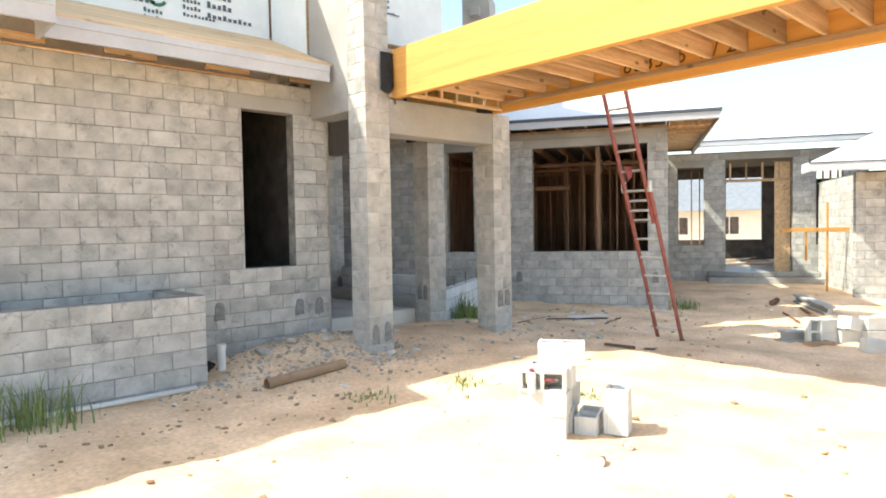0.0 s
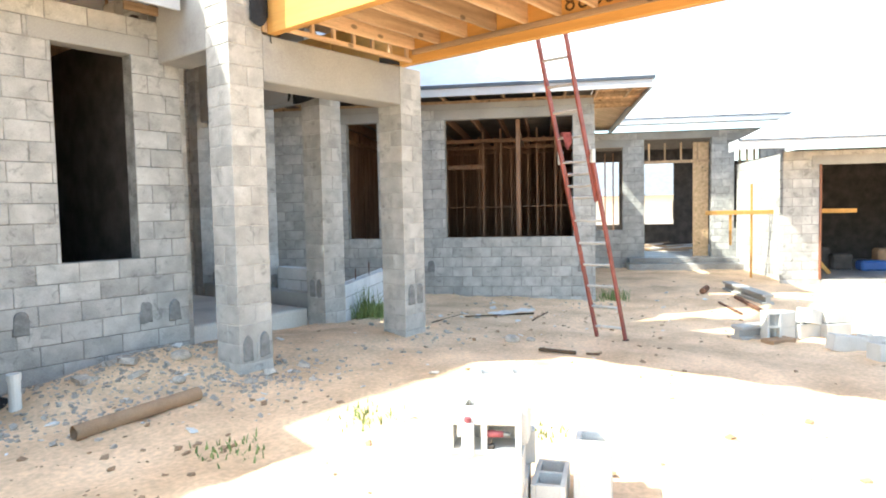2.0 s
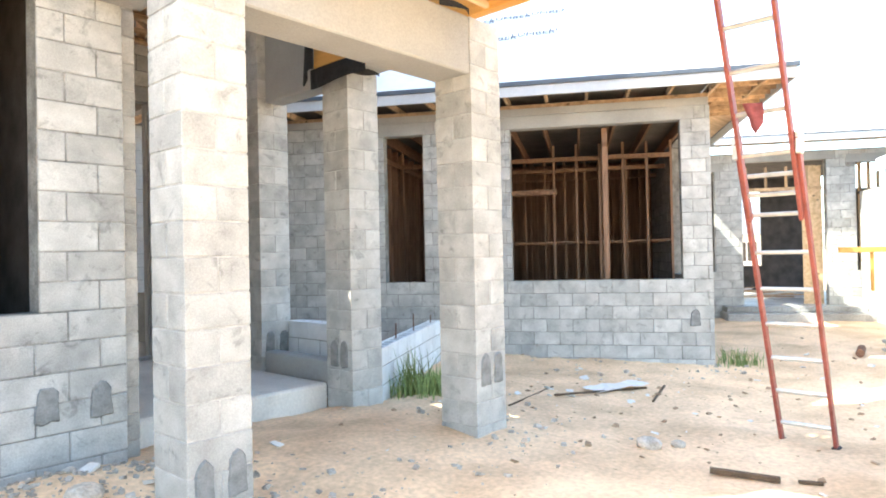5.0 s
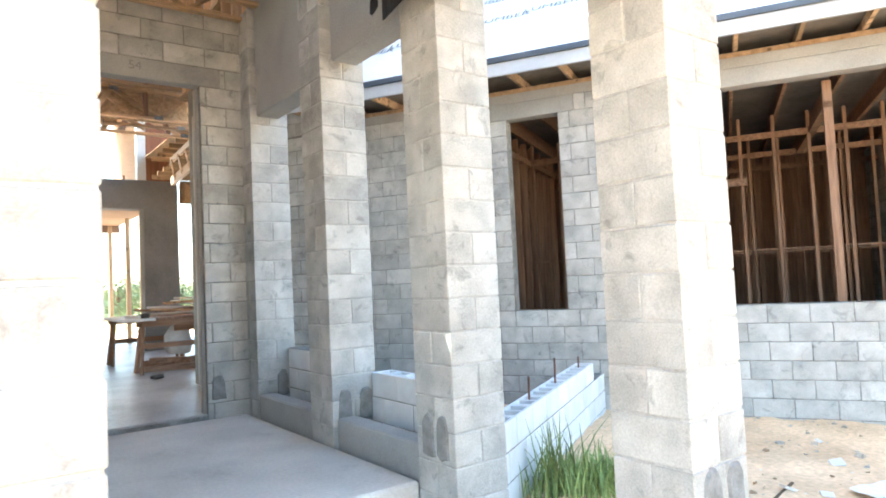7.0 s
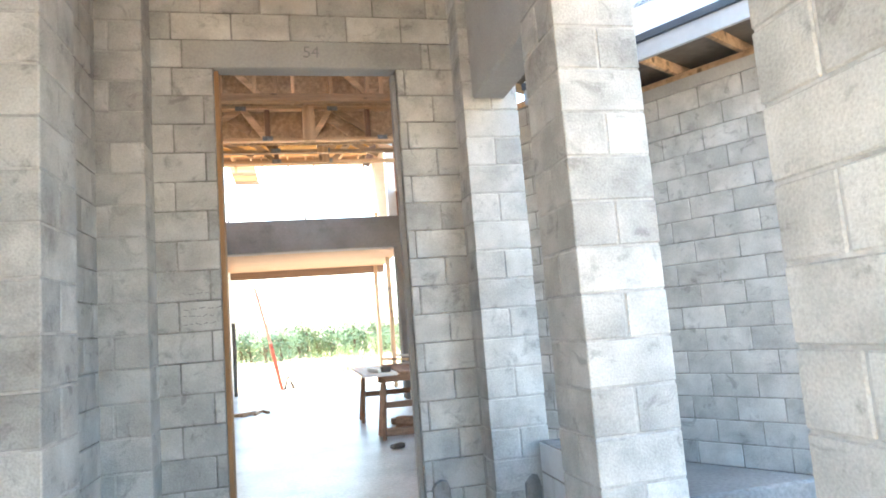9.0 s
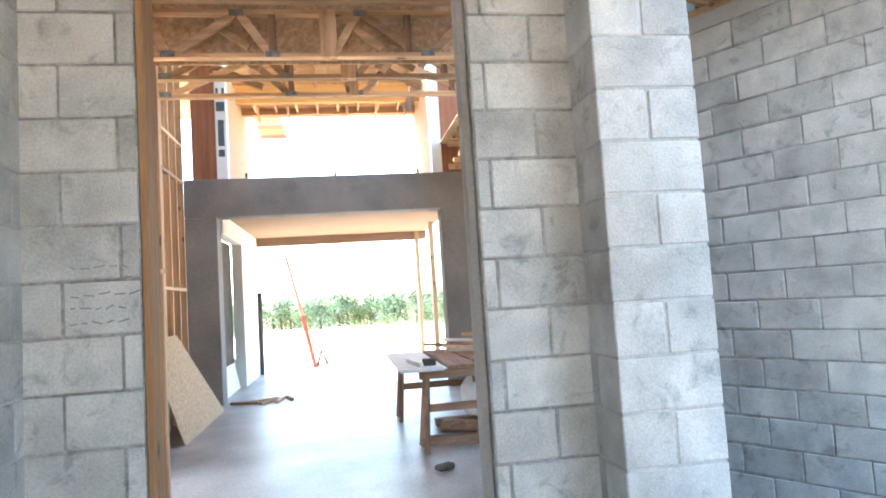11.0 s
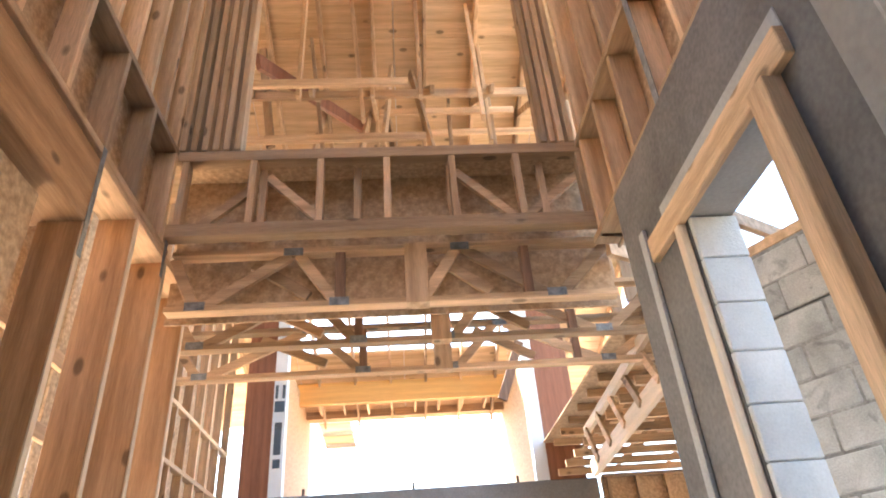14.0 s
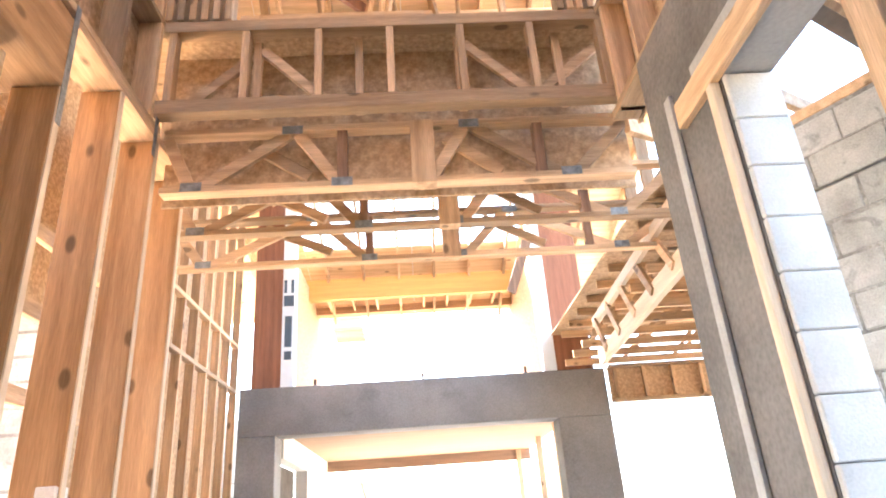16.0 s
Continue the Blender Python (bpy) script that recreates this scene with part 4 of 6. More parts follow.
part("upper_window", Geo().box((1.5, -1.32, 0.7), (2.0, -1.29, 1.6), 0.004), DARK, us)
part("upper_roof", Geo().raw([(-3, -2.1, 2.0), (3.0, -2.1, 2.0), (1.5, 0, 2.9), (-3, 0, 2.9), (-3, -2.1, 1.94), (3.0, -2.1, 1.94), (1.5, 0, 2.84), (-3, 0, 2.84)], [(0, 1, 2, 3), (4, 7, 6, 5), (0, 4, 5, 1), (1, 5, 6, 2), (2, 6, 7, 3), (3, 7, 4, 0)]), PLY, us)
for k in range(10):
    part("rafter_tail", Geo().box((-2.8 + 0.6 * k, -2.08, 1.8), (-2.75 + 0.6 * k, -1.3, 1.93), 0.003), WOOD[1], us)
part("fascia", Geo().box((-3, -2.14, 1.82), (3.02, -2.1, 2.02), 0.004), FASCIA, us)
ch = solo("chimney", Geo().box((-0.35, -0.35, 0), (0.35, 0.35, 2.4), 0.01).box((-0.5, -0.12, 1.9), (-0.33, 0.12, 2.1), 0.01), CAST, "stepped grey block chimney pier above the roof", "chimney", kind="structure", m=pose(11.4, 10.9, 4.9, 0, 0, 30))

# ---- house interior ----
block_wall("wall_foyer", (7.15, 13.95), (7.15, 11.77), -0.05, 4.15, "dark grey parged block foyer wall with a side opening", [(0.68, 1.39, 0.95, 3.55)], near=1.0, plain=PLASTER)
buck = thing("window_buck", (7.13, 13.0, 3.5), "pine boards nailed round the side opening", "window frame")
part("head_board", Geo().box((-0.02, -0.64, 0.03), (0.018, 0.6, 0.15), 0.004), WOOD[1], buck)
# Far side board has its daylit look as a paler colour.
part("side_board", Geo().box((-0.02, 0.28, -2.6), (0.018, 0.325, 0.03), 0.004), LIT_PINE[2], buck)
part("side_board", Geo().box((-0.055, -0.55, -2.6), (0.018, -0.45, 0.03), 0.004), WOOD[2], buck)
# Reveal courses paled in colour for the skylight on the jamb.
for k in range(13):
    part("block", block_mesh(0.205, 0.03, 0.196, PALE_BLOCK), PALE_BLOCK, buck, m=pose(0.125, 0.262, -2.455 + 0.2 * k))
strip = solo("furring_strip", Geo().box((0, 0, 0), (0.02, 0.06, 3.55), 0.003), CAST, "grey furring strip on the foyer wall", "trim", kind="structure", m=pose(7.128, 13.66, 0.2))
strip2 = solo("furring_strip", Geo().box((0, 0, 0), (0.035, 0.07, 3.9), 0.003), WOOD[2], "pine furring strip on the foyer wall", "trim", kind="structure", m=pose(7.113, 12.02, 0.2))
solo("door_buck", Geo().box((0, 0, 0), (0.03, 0.135, 3.28), 0.004), FIR[2], "orange fir lining of the entrance jamb", "trim", kind="structure", m=pose(5.342, 11.555, 0.2))
solo("door_buck", Geo().box((0, 0, 0), (0.03, 0.09, 3.28), 0.003), CAST, "grey timber lining of the entrance jamb", "trim", kind="structure", m=pose(6.58, 11.6, 0.2))

# left foyer wall: deep studs, header, upper band
lf = thing("stud_wall", (4.55, 13.0, 0.2), "tall pine stud wall on the foyer's side", "stud wall", kind="structure")
part("header", Geo().box((-0.3, -1.2, 3.63), (0.0, 0.575, 3.98), 0.006), FIR[1], lf, "box header with knots")
part("plate", Geo().box((-0.2, 0.58, 3.972), (0.0, 2.0, 4.015), 0.003), WOOD[1], lf)
for y in (0.55, 1.04, 1.5, 1.95):
    top = 3.625 if y < 0.6 else 3.968
    part("stud", Geo().box((-0.2, y - 0.02, 0.0), (-0.008, y + 0.02, top), 0.003), FIR[2], lf, "deep orange fir stud")
    # Thin strip lightens the stud's daylit edge by colour.
    part("stud_edge", Geo().box((-0.0075, y - 0.019, 0.0), (0.0, y + 0.019, top), 0.002), LIT_PINE[2], lf, "stud edge with daylight in its pale colour")
for z in (2.55, 3.0, 3.42):
    part("back_blocking", Geo().box((-0.62, 0.3, z), (-0.58, 2.3, z + 0.09), 0.003), WOOD[1], lf)
part("back_brace", Geo().stick((-0.66, 0.4, 2.2), (-0.66, 1.6, 3.5), 0.04, 0.09), WOOD[1], lf)
part("foyer_sheathing", Geo().box((-0.094, -1.2, 0.0), (-0.08, 0.3, 3.6), 0.002), OSB, lf)
part("nailer", Geo().box((-0.06, 0.57, 1.9), (0.004, 1.94, 1.94), 0.003), WOOD[1], lf)
part("switch_box", Geo().box((-0.09, 1.0, 1.95), (-0.01, 1.1, 2.1), 0.005), PAPER, lf, "pale paper tag on the stud")
for z in (4.02, 4.72):
    part("plate", Geo().box((-0.14, -1.2, z), (0.0, 1.5, z + 0.04), 0.003), WOOD[1], lf)
for k in range(7):
    part("cripple", Geo().box((-0.13, -1.1 + 0.41 * k, 4.06), (-0.0, -1.06 + 0.41 * k, 4.72), 0.003), WOOD[2], lf)
part("sheathing", Geo().box((-0.17, -1.2, 4.0), (-0.15, 1.5, 4.75), 0.003), OSB, lf)
for k in range(11):
    y = -1.15 + 0.25 * k
    part("upper_stud", Geo().box((-0.14, y, 4.76), (0.0, y + 0.04, 9.2), 0.003), WOOD[2], lf)
# Sheet in the dark deck tone, for dark gaps between the studs.
part("upper_sheathing", Geo().box((-0.3, -1.25, 4.76), (-0.28, 1.5, 9.2), 0.003), DARK_DECK, lf, "dark plywood behind the upper studs")
part("steel_strap", Geo().box((0.001, 0.532, 3.45), (0.004, 0.57, 4.06), 0.001), STEEL, lf, "perforated galvanised strap")
part("steel_strap", Geo().box((0.001, 1.43, 3.85), (0.004, 1.47, 4.1), 0.001), STEEL, lf, "perforated galvanised strap")
lf2 = thing("stud_wall", (3.72, 17.0, 0.2), "open pine stud wall towards the great room", "stud wall", kind="structure")
for k in range(8):
    y = -0.35 + 0.4 * k
    part("stud", Geo().box((-0.09, y, 0.0), (0.0, y + 0.04, 6.0), 0.003), WOOD[2], lf2)
for z in (1.88, 3.53, 4.1):
    part("nailer", Geo().box((-0.07, -0.35, z), (0.006, 2.45, z + 0.045), 0.003), WOOD[1], lf2)
part("sheathing", Geo().box((-0.4, -1.2, 0.0), (-0.38, 3.1, 6.0), 0.003), OSB, lf2)


def floor_truss(y, z0, z1, x0, x1, phase=0.0, label="open-web pine floor truss across the foyer"):
    """Parallel-chord truss along x, chords flat, webs joined by toothed plates."""
    t = thing("floor_truss", (0, y, 0), label, "truss", "floor trusses")
    part("bottom_chord", Geo().box((x0, -0.045, z0), (x1, 0.045, z0 + 0.038), 0.003), WOOD[0], t)
    part("top_chord", Geo().box((x0, -0.045, z1 - 0.038), (x1, 0.045, z1), 0.003), WOOD[0], t)
    lo, hi, w = z0 + 0.03, z1 - 0.03, x1 - x0
    for a, za, b, zb, back in ((0.0, hi, 0.06, lo, 0), (0.07, lo, 0.26, hi, 0), (0.28, hi, 0.37, lo, 0), (0.17, hi, 0.3, lo + 0.12, 1), (0.56, lo, 0.64, hi, 0), (0.66, hi, 0.85, lo, 0), (0.87, lo, 1.0, hi, 0), (0.6, hi, 0.72, lo + 0.1, 1)):
        yb = 0.012 + 0.1 * back
        part("web", Geo().stick((x0 + w * a, yb, za), (x0 + w * b, yb, zb), 0.07, 0.034, up=(0, 1, 0)), WOOD[0], t)
    for a in (0.375, 0.8):
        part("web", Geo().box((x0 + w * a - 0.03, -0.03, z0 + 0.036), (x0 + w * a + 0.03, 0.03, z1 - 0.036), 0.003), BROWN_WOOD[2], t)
    for a, z in ((0.065, z0 + 0.005), (0.27, z1 - 0.06), (0.65, z1 - 0.06), (0.86, z0 + 0.005), (0.375, z0 + 0.0), (0.545, z0 + 0.0)):
        part("gusset_plate", Geo().box((x0 + w * a - 0.06, -0.0475, z), (x0 + w * a + 0.06, -0.0455, z + 0.055), 0.0005), STEEL, t, "toothed steel plate")
    part("web_post", Geo().box(((x0 + x1) / 2 + 0.06, -0.05, z0 - 0.004), ((x0 + x1) / 2 + 0.2, 0.05, z1 + 0.004), 0.003), WOOD[2], t)
    return t


floor_truss(14.62, 3.88, 4.3, 4.55, 7.3)
floor_truss(15.3, 3.93, 4.36, 4.3, 7.9)
floor_truss(16.0, 3.98, 4.4, 4.1, 8.2)

kn = thing("knee_wall", (6.0, 14.45, 4.3), "pine knee wall with cripple studs at the gallery's edge", "stud wall", kind="structure")
part("bottom_plate", Geo().box((-1.47, -0.045, 0.0), (1.28, 0.045, 0.09), 0.003), WOOD[0], kn)
part("top_plate", Geo().box((-1.45, -0.045, 0.58), (1.25, 0.045, 0.66), 0.003), WOOD[0], kn)
for k in range(7):
    x = -1.42 + 0.43 * k
    part("cripple", Geo().box((x, -0.04, 0.09), (x + 0.045, 0.04, 0.58), 0.003), WOOD[2], kn)
for k, (a, b) in enumerate(((-1.35, -0.95), (0.35, 0.75), (0.75, 1.2), (-0.9, -0.5))):
    part("brace", Geo().stick((a, 0.11, 0.12 if k % 2 == 0 else 0.55), (b, 0.11, 0.5 if k % 2 == 0 else 0.14), 0.06, 0.036, up=(0, 1, 0)), WOOD[0], kn)
for k in range(4):
    part("back_post", Geo().box((-0.95 + 0.62 * k, 0.09, 0.05), (-0.9 + 0.62 * k, 0.13, 0.6), 0.003), WOOD[2], kn)
part("sheathing", Geo().box((-1.5, 0.3, -0.42), (1.35, 0.318, 0.66), 0.002), OSB, kn, "strand board behind the cripples")
part("gallery_deck", Geo().box((-1.5, 0.05, 0.66), (1.35, 2.4, 0.69), 0.002), OSB, kn, "strand board gallery floor")

up = thing("upper_opening", (6.0, 14.45, 4.96), "tall framed opening of doubled pine studs above the foyer", "framing", kind="structure")
for x in (-1.45, -1.38, -1.31, -1.24, -1.17, -1.1, 0.94, 1.0, 1.06, 1.13):
    part("jack_stud", Geo().box((x, -0.06, 0.0), (x + 0.042, 0.06, 3.2), 0.003), WOOD[2], up)
part("head_beam", Geo().box((-1.06, -0.06, 1.9), (0.93, 0.06, 2.05), 0.003), WOOD[0], up)
part("gable_boarding", Geo().box((-1.5, 0.07, 2.05), (1.35, 0.09, 4.4), 0.003), PLY, up)
for k in range(4):
    part("upper_cripple", Geo().box((-0.9 + 0.5 * k, -0.05, 2.05), (-0.86 + 0.5 * k, 0.05, 3.2), 0.003), WOOD[2], up)
for y, z in ((1.55, 2.03), (1.9, 1.75)):
    part("collar_tie", Geo().box((-1.6, y - 0.02, z), (1.4 if y < 1.7 else 0.3, y + 0.02, z + 0.1), 0.003), WOOD[0], up, "pale pine collar tie")

# right wall above the blocks
ru = thing("stud_wall", (7.2, 12.9, 4.16), "upper pine stud wall with strand board behind", "stud wall", kind="structure")
for k in range(8):
    y = -1.1 + 0.36 * k
    part("stud", Geo().box((-0.02, y, 0.0), (0.12, y + 0.04, 5.0), 0.003), WOOD[2], ru)
part("sheathing", Geo().box((0.13, -1.35, 0.0), (0.15, 1.6, 5.0), 0.003), OSB, ru)
part("plate", Geo().box((-0.03, -1.1, 0.0), (0.12, 1.55, 0.05), 0.003), WOOD[1], ru)
part("plate", Geo().box((-0.03, -1.1, 0.75), (0.12, 1.55, 0.8), 0.003), WOOD[1], ru)
part("steel_strap", Geo().box((-0.035, 0.3, -0.2), (-0.031, 0.35, 1.0), 0.001), STEEL, ru, "perforated galvanised strap")
fu = thing("stud_wall", (6.0, 11.62, 4.3), "upper front wall of the foyer", "stud wall", kind="structure")
# Opening out of view, added so sky light reaches the gallery framing.
for x0, x1, z0, z1 in ((-1.6, -1.1, 0.35, 4.9), (0.9, 1.35, 0.35, 4.9), (-1.095, 0.895, 0.35, 0.7), (-1.095, 0.895, 3.4, 4.9)):
    part("sheathing", Geo().box((x0, 0.05, z0), (x1, 0.07, z1), 0.003), OSB, fu, "strand board round an added, unseen light opening")

# roof over gallery and great room
rf = thing("roof_framing", (6.0, 18.0, 7.8), "unseen plywood deck added to keep sun off the floor on pine rafters over the great room", "roof", kind="structure")
rise = 0.4


def rz_(y):
    return 6.2 + (22 - y) * rise - 7.8


for i in range(4):
    for j in range(7):
        if j == 5 and i in (1, 2):
            continue
        x0, x1 = -3.6 + 1.8 * i, -3.6 + 1.8 * (i + 1) - 0.008
        y0, y1 = 11.5 + 1.65 * j, 11.5 + 1.65 * (j + 1) - 0.008
        g = Geo().raw([(x0, y0 - 18, rz_(y0)), (x1, y0 - 18, rz_(y0)), (x1, y1 - 18, rz_(y1)), (x0, y1 - 18, rz_(y1)), (x0, y0 - 18, rz_(y0) + 0.02), (x1, y0 - 18, rz_(y0) + 0.02), (x1, y1 - 18, rz_(y1) + 0.02), (x0, y1 - 18, rz_(y1) + 0.02)],
              [(0, 3, 2, 1), (4, 5, 6, 7), (0, 1, 5, 4), (1, 2, 6, 5), (2, 3, 7, 6), (3, 0, 4, 7)])
        part("deck_sheet", g, PLY, rf, "plywood roof sheet")
# Side sheet and deck beyond view, added to block sun on the floor.
part("side_sun_block", Geo().box((-3.6, -6.2, -3.7), (-3.55, 2.2, 3.0), 0.003), OSB, rf)
part("side_sun_deck", Geo().raw([(-7.5, -1.0, rz_(17.0)), (-3.62, -1.0, rz_(17.0)), (-3.62, 5.0, rz_(23.0)), (-7.5, 5.0, rz_(23.0)), (-7.5, -1.0, rz_(17.0) + 0.02), (-3.62, -1.0, rz_(17.0) + 0.02), (-3.62, 5.0, rz_(23.0) + 0.02), (-7.5, 5.0, rz_(23.0) + 0.02)], [(0, 3, 2, 1), (4, 5, 6, 7), (0, 1, 5, 4), (1, 2, 6, 5), (2, 3, 7, 6), (3, 0, 4, 7)]), PLY, rf, "unseen plywood deck added to keep sun off the floor")
for x0, x1, y0, y1 in ((-3.7, 3.7, 11.4, 19.75), (-3.7, 3.7, 21.4, 23.1), (-3.7, -1.8, 19.75, 21.4), (1.8, 3.7, 19.75, 21.4)):
    part("underlayment", Geo().raw([(x0, y0 - 18, rz_(y0) + 0.03), (x1, y0 - 18, rz_(y0) + 0.03), (x1, y1 - 18, rz_(y1) + 0.03), (x0, y1 - 18, rz_(y1) + 0.03)], [(0, 1, 2, 3)]), UNDER, rf)
for k in range(12):
    x = -3.3 + 0.61 * k
    part("rafter", Geo().stick((x, -3.3, rz_(14.7) - 0.1), (x, 5.0, rz_(23.0) - 0.1), 0.04, 0.16), WOOD[1], rf)
    part("truss_web", Geo().stick((x, -2.2, -0.9), (x, -1.0 + 0.25 * (k % 3), rz_(17.0) - 0.12), 0.04, 0.09), WOOD[2], rf)
rt = random.Random(4)
for k in range(16):
    x, y = -1.5 + 0.19 * k + rt.uniform(-0.05, 0.05), (-2.3, -1.6, -1.0)[k % 3]
    part("truss_web", Geo().stick((x, y, -1.4 + 0.3 * (k % 2)), (x + rt.uniform(-0.25, 0.25), y + rt.uniform(-0.2, 0.5), rz_(18 + y) - 0.14), 0.04, 0.09), WOOD[2], rf)
for x0_, y, z in ((-1.4, -1.7, -1.12), (-0.2, -1.2, -0.3), (0.4, -0.6, -0.1), (-1.5, -2.6, -1.25)):
    part("truss_tie", Geo().box((x0_, y - 0.02, z), (x0_ + 1.6, y + 0.02, z + 0.09), 0.003), WOOD[0], rf)
# Dark member stands in for a plywood roof plane lying in shade.
part("shaded_hip", Geo().stick((-1.3, -2.6, -0.9), (-0.4, -0.5, rz_(17.5) - 0.1), 0.05, 0.16), RED_LVL, rf, "diagonal member in the brown of a shaded roof plane")
for k in range(10):
    part("rafter_tail", Geo().box((-1.95 + 0.42 * k, 4.03, -2.0), (-1.91 + 0.42 * k, 4.75, -1.88), 0.003), WOOD[1], rf)
part("eave_fascia", Geo().box((-2.0, 4.76, -2.04), (2.1, 4.8, -1.86), 0.003), WOOD[0], rf)
part("eave_return", Geo().raw([(-1.8, 5.6, -1.55), (-1.15, 5.6, -1.55), (-1.0, 6.2, -2.2), (-1.6, 6.2, -2.2), (-1.8, 5.6, -1.53), (-1.15, 5.6, -1.53), (-1.0, 6.2, -2.18), (-1.6, 6.2, -2.18)], [(0, 3, 2, 1), (4, 5, 6, 7), (0, 1, 5, 4), (1, 2, 6, 5), (2, 3, 7, 6), (3, 0, 4, 7)]), PLY, rf, "plywood eave return")
for k in range(4):
    part("rafter_tail", Geo().stick((-1.78 + 0.06 * k, 5.58 + 0.18 * k, -1.6 - 0.19 * k), (-1.12 + 0.04 * k, 5.58 + 0.18 * k, -1.6 - 0.19 * k), 0.04, 0.07), WOOD[0], rf)
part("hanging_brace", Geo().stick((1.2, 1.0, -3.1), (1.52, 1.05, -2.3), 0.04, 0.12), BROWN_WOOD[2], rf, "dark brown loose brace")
part("eave_beam", Geo().box((-2.0, 3.9, -2.05), (2.0, 4.02, -1.68), 0.004), LVL[0], rf, "orange laminated eave beam")

# great room: concrete frame, brown posts, side walls
gr = thing("concrete_frame", (6.0, 20.19, 0.2), "concrete frame of the garden side, backlit shade in its grey", "frame", kind="structure")
part("frame_post", Geo().box((-2.44, 0, 0), (-1.93, 0.4, 3.1), 0.01), FORMED, gr)
part("frame_post", Geo().box((1.84, 0, 0), (2.57, 0.4, 3.1), 0.01), FORMED, gr)
part("frame_beam", Geo().box((-2.44, 0.005, 3.1), (2.57, 0.395, 3.74), 0.01), FORMED, gr)
for x in (-1.45, 0.05, 1.5):
    part("anchor_bolt", Geo().tube([(x, 0.2, 3.72), (x, 0.2, 3.86)], 0.02, 8), REBAR, gr)
part("laminated_post", Geo().box((-2.3, 0.05, 3.74), (-1.9, 0.3, 7.0), 0.004), RED_LVL, gr, "brown laminated post")
part("laminated_post", Geo().box((1.92, 0.05, 3.74), (2.44, 0.3, 7.0), 0.004), RED_LVL, gr, "brown laminated post")
part("wrap_strip", Geo().box((-1.9, 0.03, 3.74), (-1.72, 0.2, 6.6), 0.002), WRAP, gr, "white printed wrap strip")
part("wrap_strip", Geo().box((1.74, 0.03, 3.74), (1.92, 0.2, 6.6), 0.002), WRAP, gr, "white printed wrap strip")
part("printed_bars", Geo().box((-1.86, 0.026, 4.3), (-1.76, 0.029, 4.75), 0.0005).box((-1.88, 0.026, 4.9), (-1.74, 0.029, 5.06), 0.0005).box((-1.88, 0.026, 5.1), (-1.84, 0.029, 5.3), 0.0005).box((-1.78, 0.026, 5.1), (-1.74, 0.029, 5.3), 0.0005).box((-1.86, 0.026, 4.12), (-1.76, 0.029, 4.24), 0.0005), GREY_INK, gr)
block_wall("wall_great_room", (3.0, 16.4), (3.0, 25.4), -0.1, 3.9, "grey block side wall of the great room", near=4, limit=100)
wrapped_wall("wall_lanai_upper", (4.08, 23.4), (4.08, 20.6), 3.9, 6.0, "white wrapped upper wall beside the terrace")
wrapped_wall("wall_lanai_upper_right", (7.92, 20.6), (7.92, 23.4), 3.9, 6.0, "white wrapped upper wall beside the terrace")
la = thing("terrace", (6.0, 22.8, 0.2), "covered garden terrace with plywood soffit", "terrace", kind="structure")
part("soffit", Geo().box((-2.2, -2.2, 3.2), (2.2, 2.3, 3.23), 0.002), SOFFIT, la, "brown board soffit")
part("edge_beam", Geo().box((-2.2, 2.2, 3.0), (2.2, 2.32, 3.35), 0.004), SOFFIT, la, "brown edge beam")
part("terrace_wall", Geo().box((-2.1, -0.2, 0), (-1.9, 2.2, 3.2), 0.004).box((-2.1, -2.2, 2.85), (-1.9, -0.2, 3.2), 0.004), STUCCO, la, "pale wall with a dark sheet standing for the doorway's shade")
# Near-black sheet fills the open doorway in place of shade.
part("doorway_shade", Geo().box((-2.15, -2.1, 0), (-2.12, -0.2, 2.85), 0.003), DARK, la, "dark sheet standing for the doorway's shade")
part("downpipe", Geo().tube([(-1.85, 2.0, 0.0), (-1.85, 2.0, 1.9)], 0.05, 10), DARK, la)
for x, y in ((1.95, 2.2), (2.05, 0.3), (2.0, -1.6)):
    part("shore_post", Geo().box((x - 0.05, y - 0.05, 0), (x + 0.05, y + 0.05, 3.2), 0.004), WOOD[2], la, "temporary pine shore")
# joists of the room beside the great room
jr = thing("ceiling_framing", (9.6, 17.5, 3.95), "pine ceiling trusses over the side room", "joists", kind="structure")
for k in range(9):
    y = -1.5 + 0.5 * k
    for z in (0.0, 0.4):
        part("joist_chord", Geo().box((-1.6, y, z), (2.4, y + 0.04, z + 0.09), 0.003), WOOD[0], jr)
    for i in range(5):
        part("joist_web", Geo().stick((-1.5 + 0.7 * i, y + 0.02, 0.05), (-1.15 + 0.7 * i, y + 0.02, 0.42), 0.05, 0.036, up=(0, 1, 0)), WOOD[0], jr)
# Sunlight on the girders is put into their pale tone.
part("girder", Geo().stick((-1.64, -2.2, -0.18), (-1.64, 0.65, -0.34), 0.06, 0.16), LIT_PINE[1], jr)
part("girder", Geo().stick((-1.72, -2.4, 0.19), (-1.64, 0.7, 0.07), 0.05, 0.1), LIT_PINE[1], jr)
for k in range(6):
    part("girder_web", Geo().stick((-1.67, -2.2 + 0.5 * k, -0.18 - 0.03 * k), (-1.68, -1.95 + 0.5 * k, 0.15 - 0.02 * k), 0.035, 0.08), WOOD[1], jr)
part("ceiling_deck", Geo().box((-1.7, -2.4, 0.5), (2.4, 2.9, 0.52), 0.002), OSB, jr)
part("rim_wall", Geo().box((-1.0, 2.62, -0.5), (2.4, 2.7, -0.02), 0.003), OSB, jr)
for k in range(8):
    part("rim_stud", Geo().box((-0.95 + 0.4 * k, 2.56, -0.45), (-0.91 + 0.4 * k, 2.62, -0.05), 0.003), WOOD[2], jr)
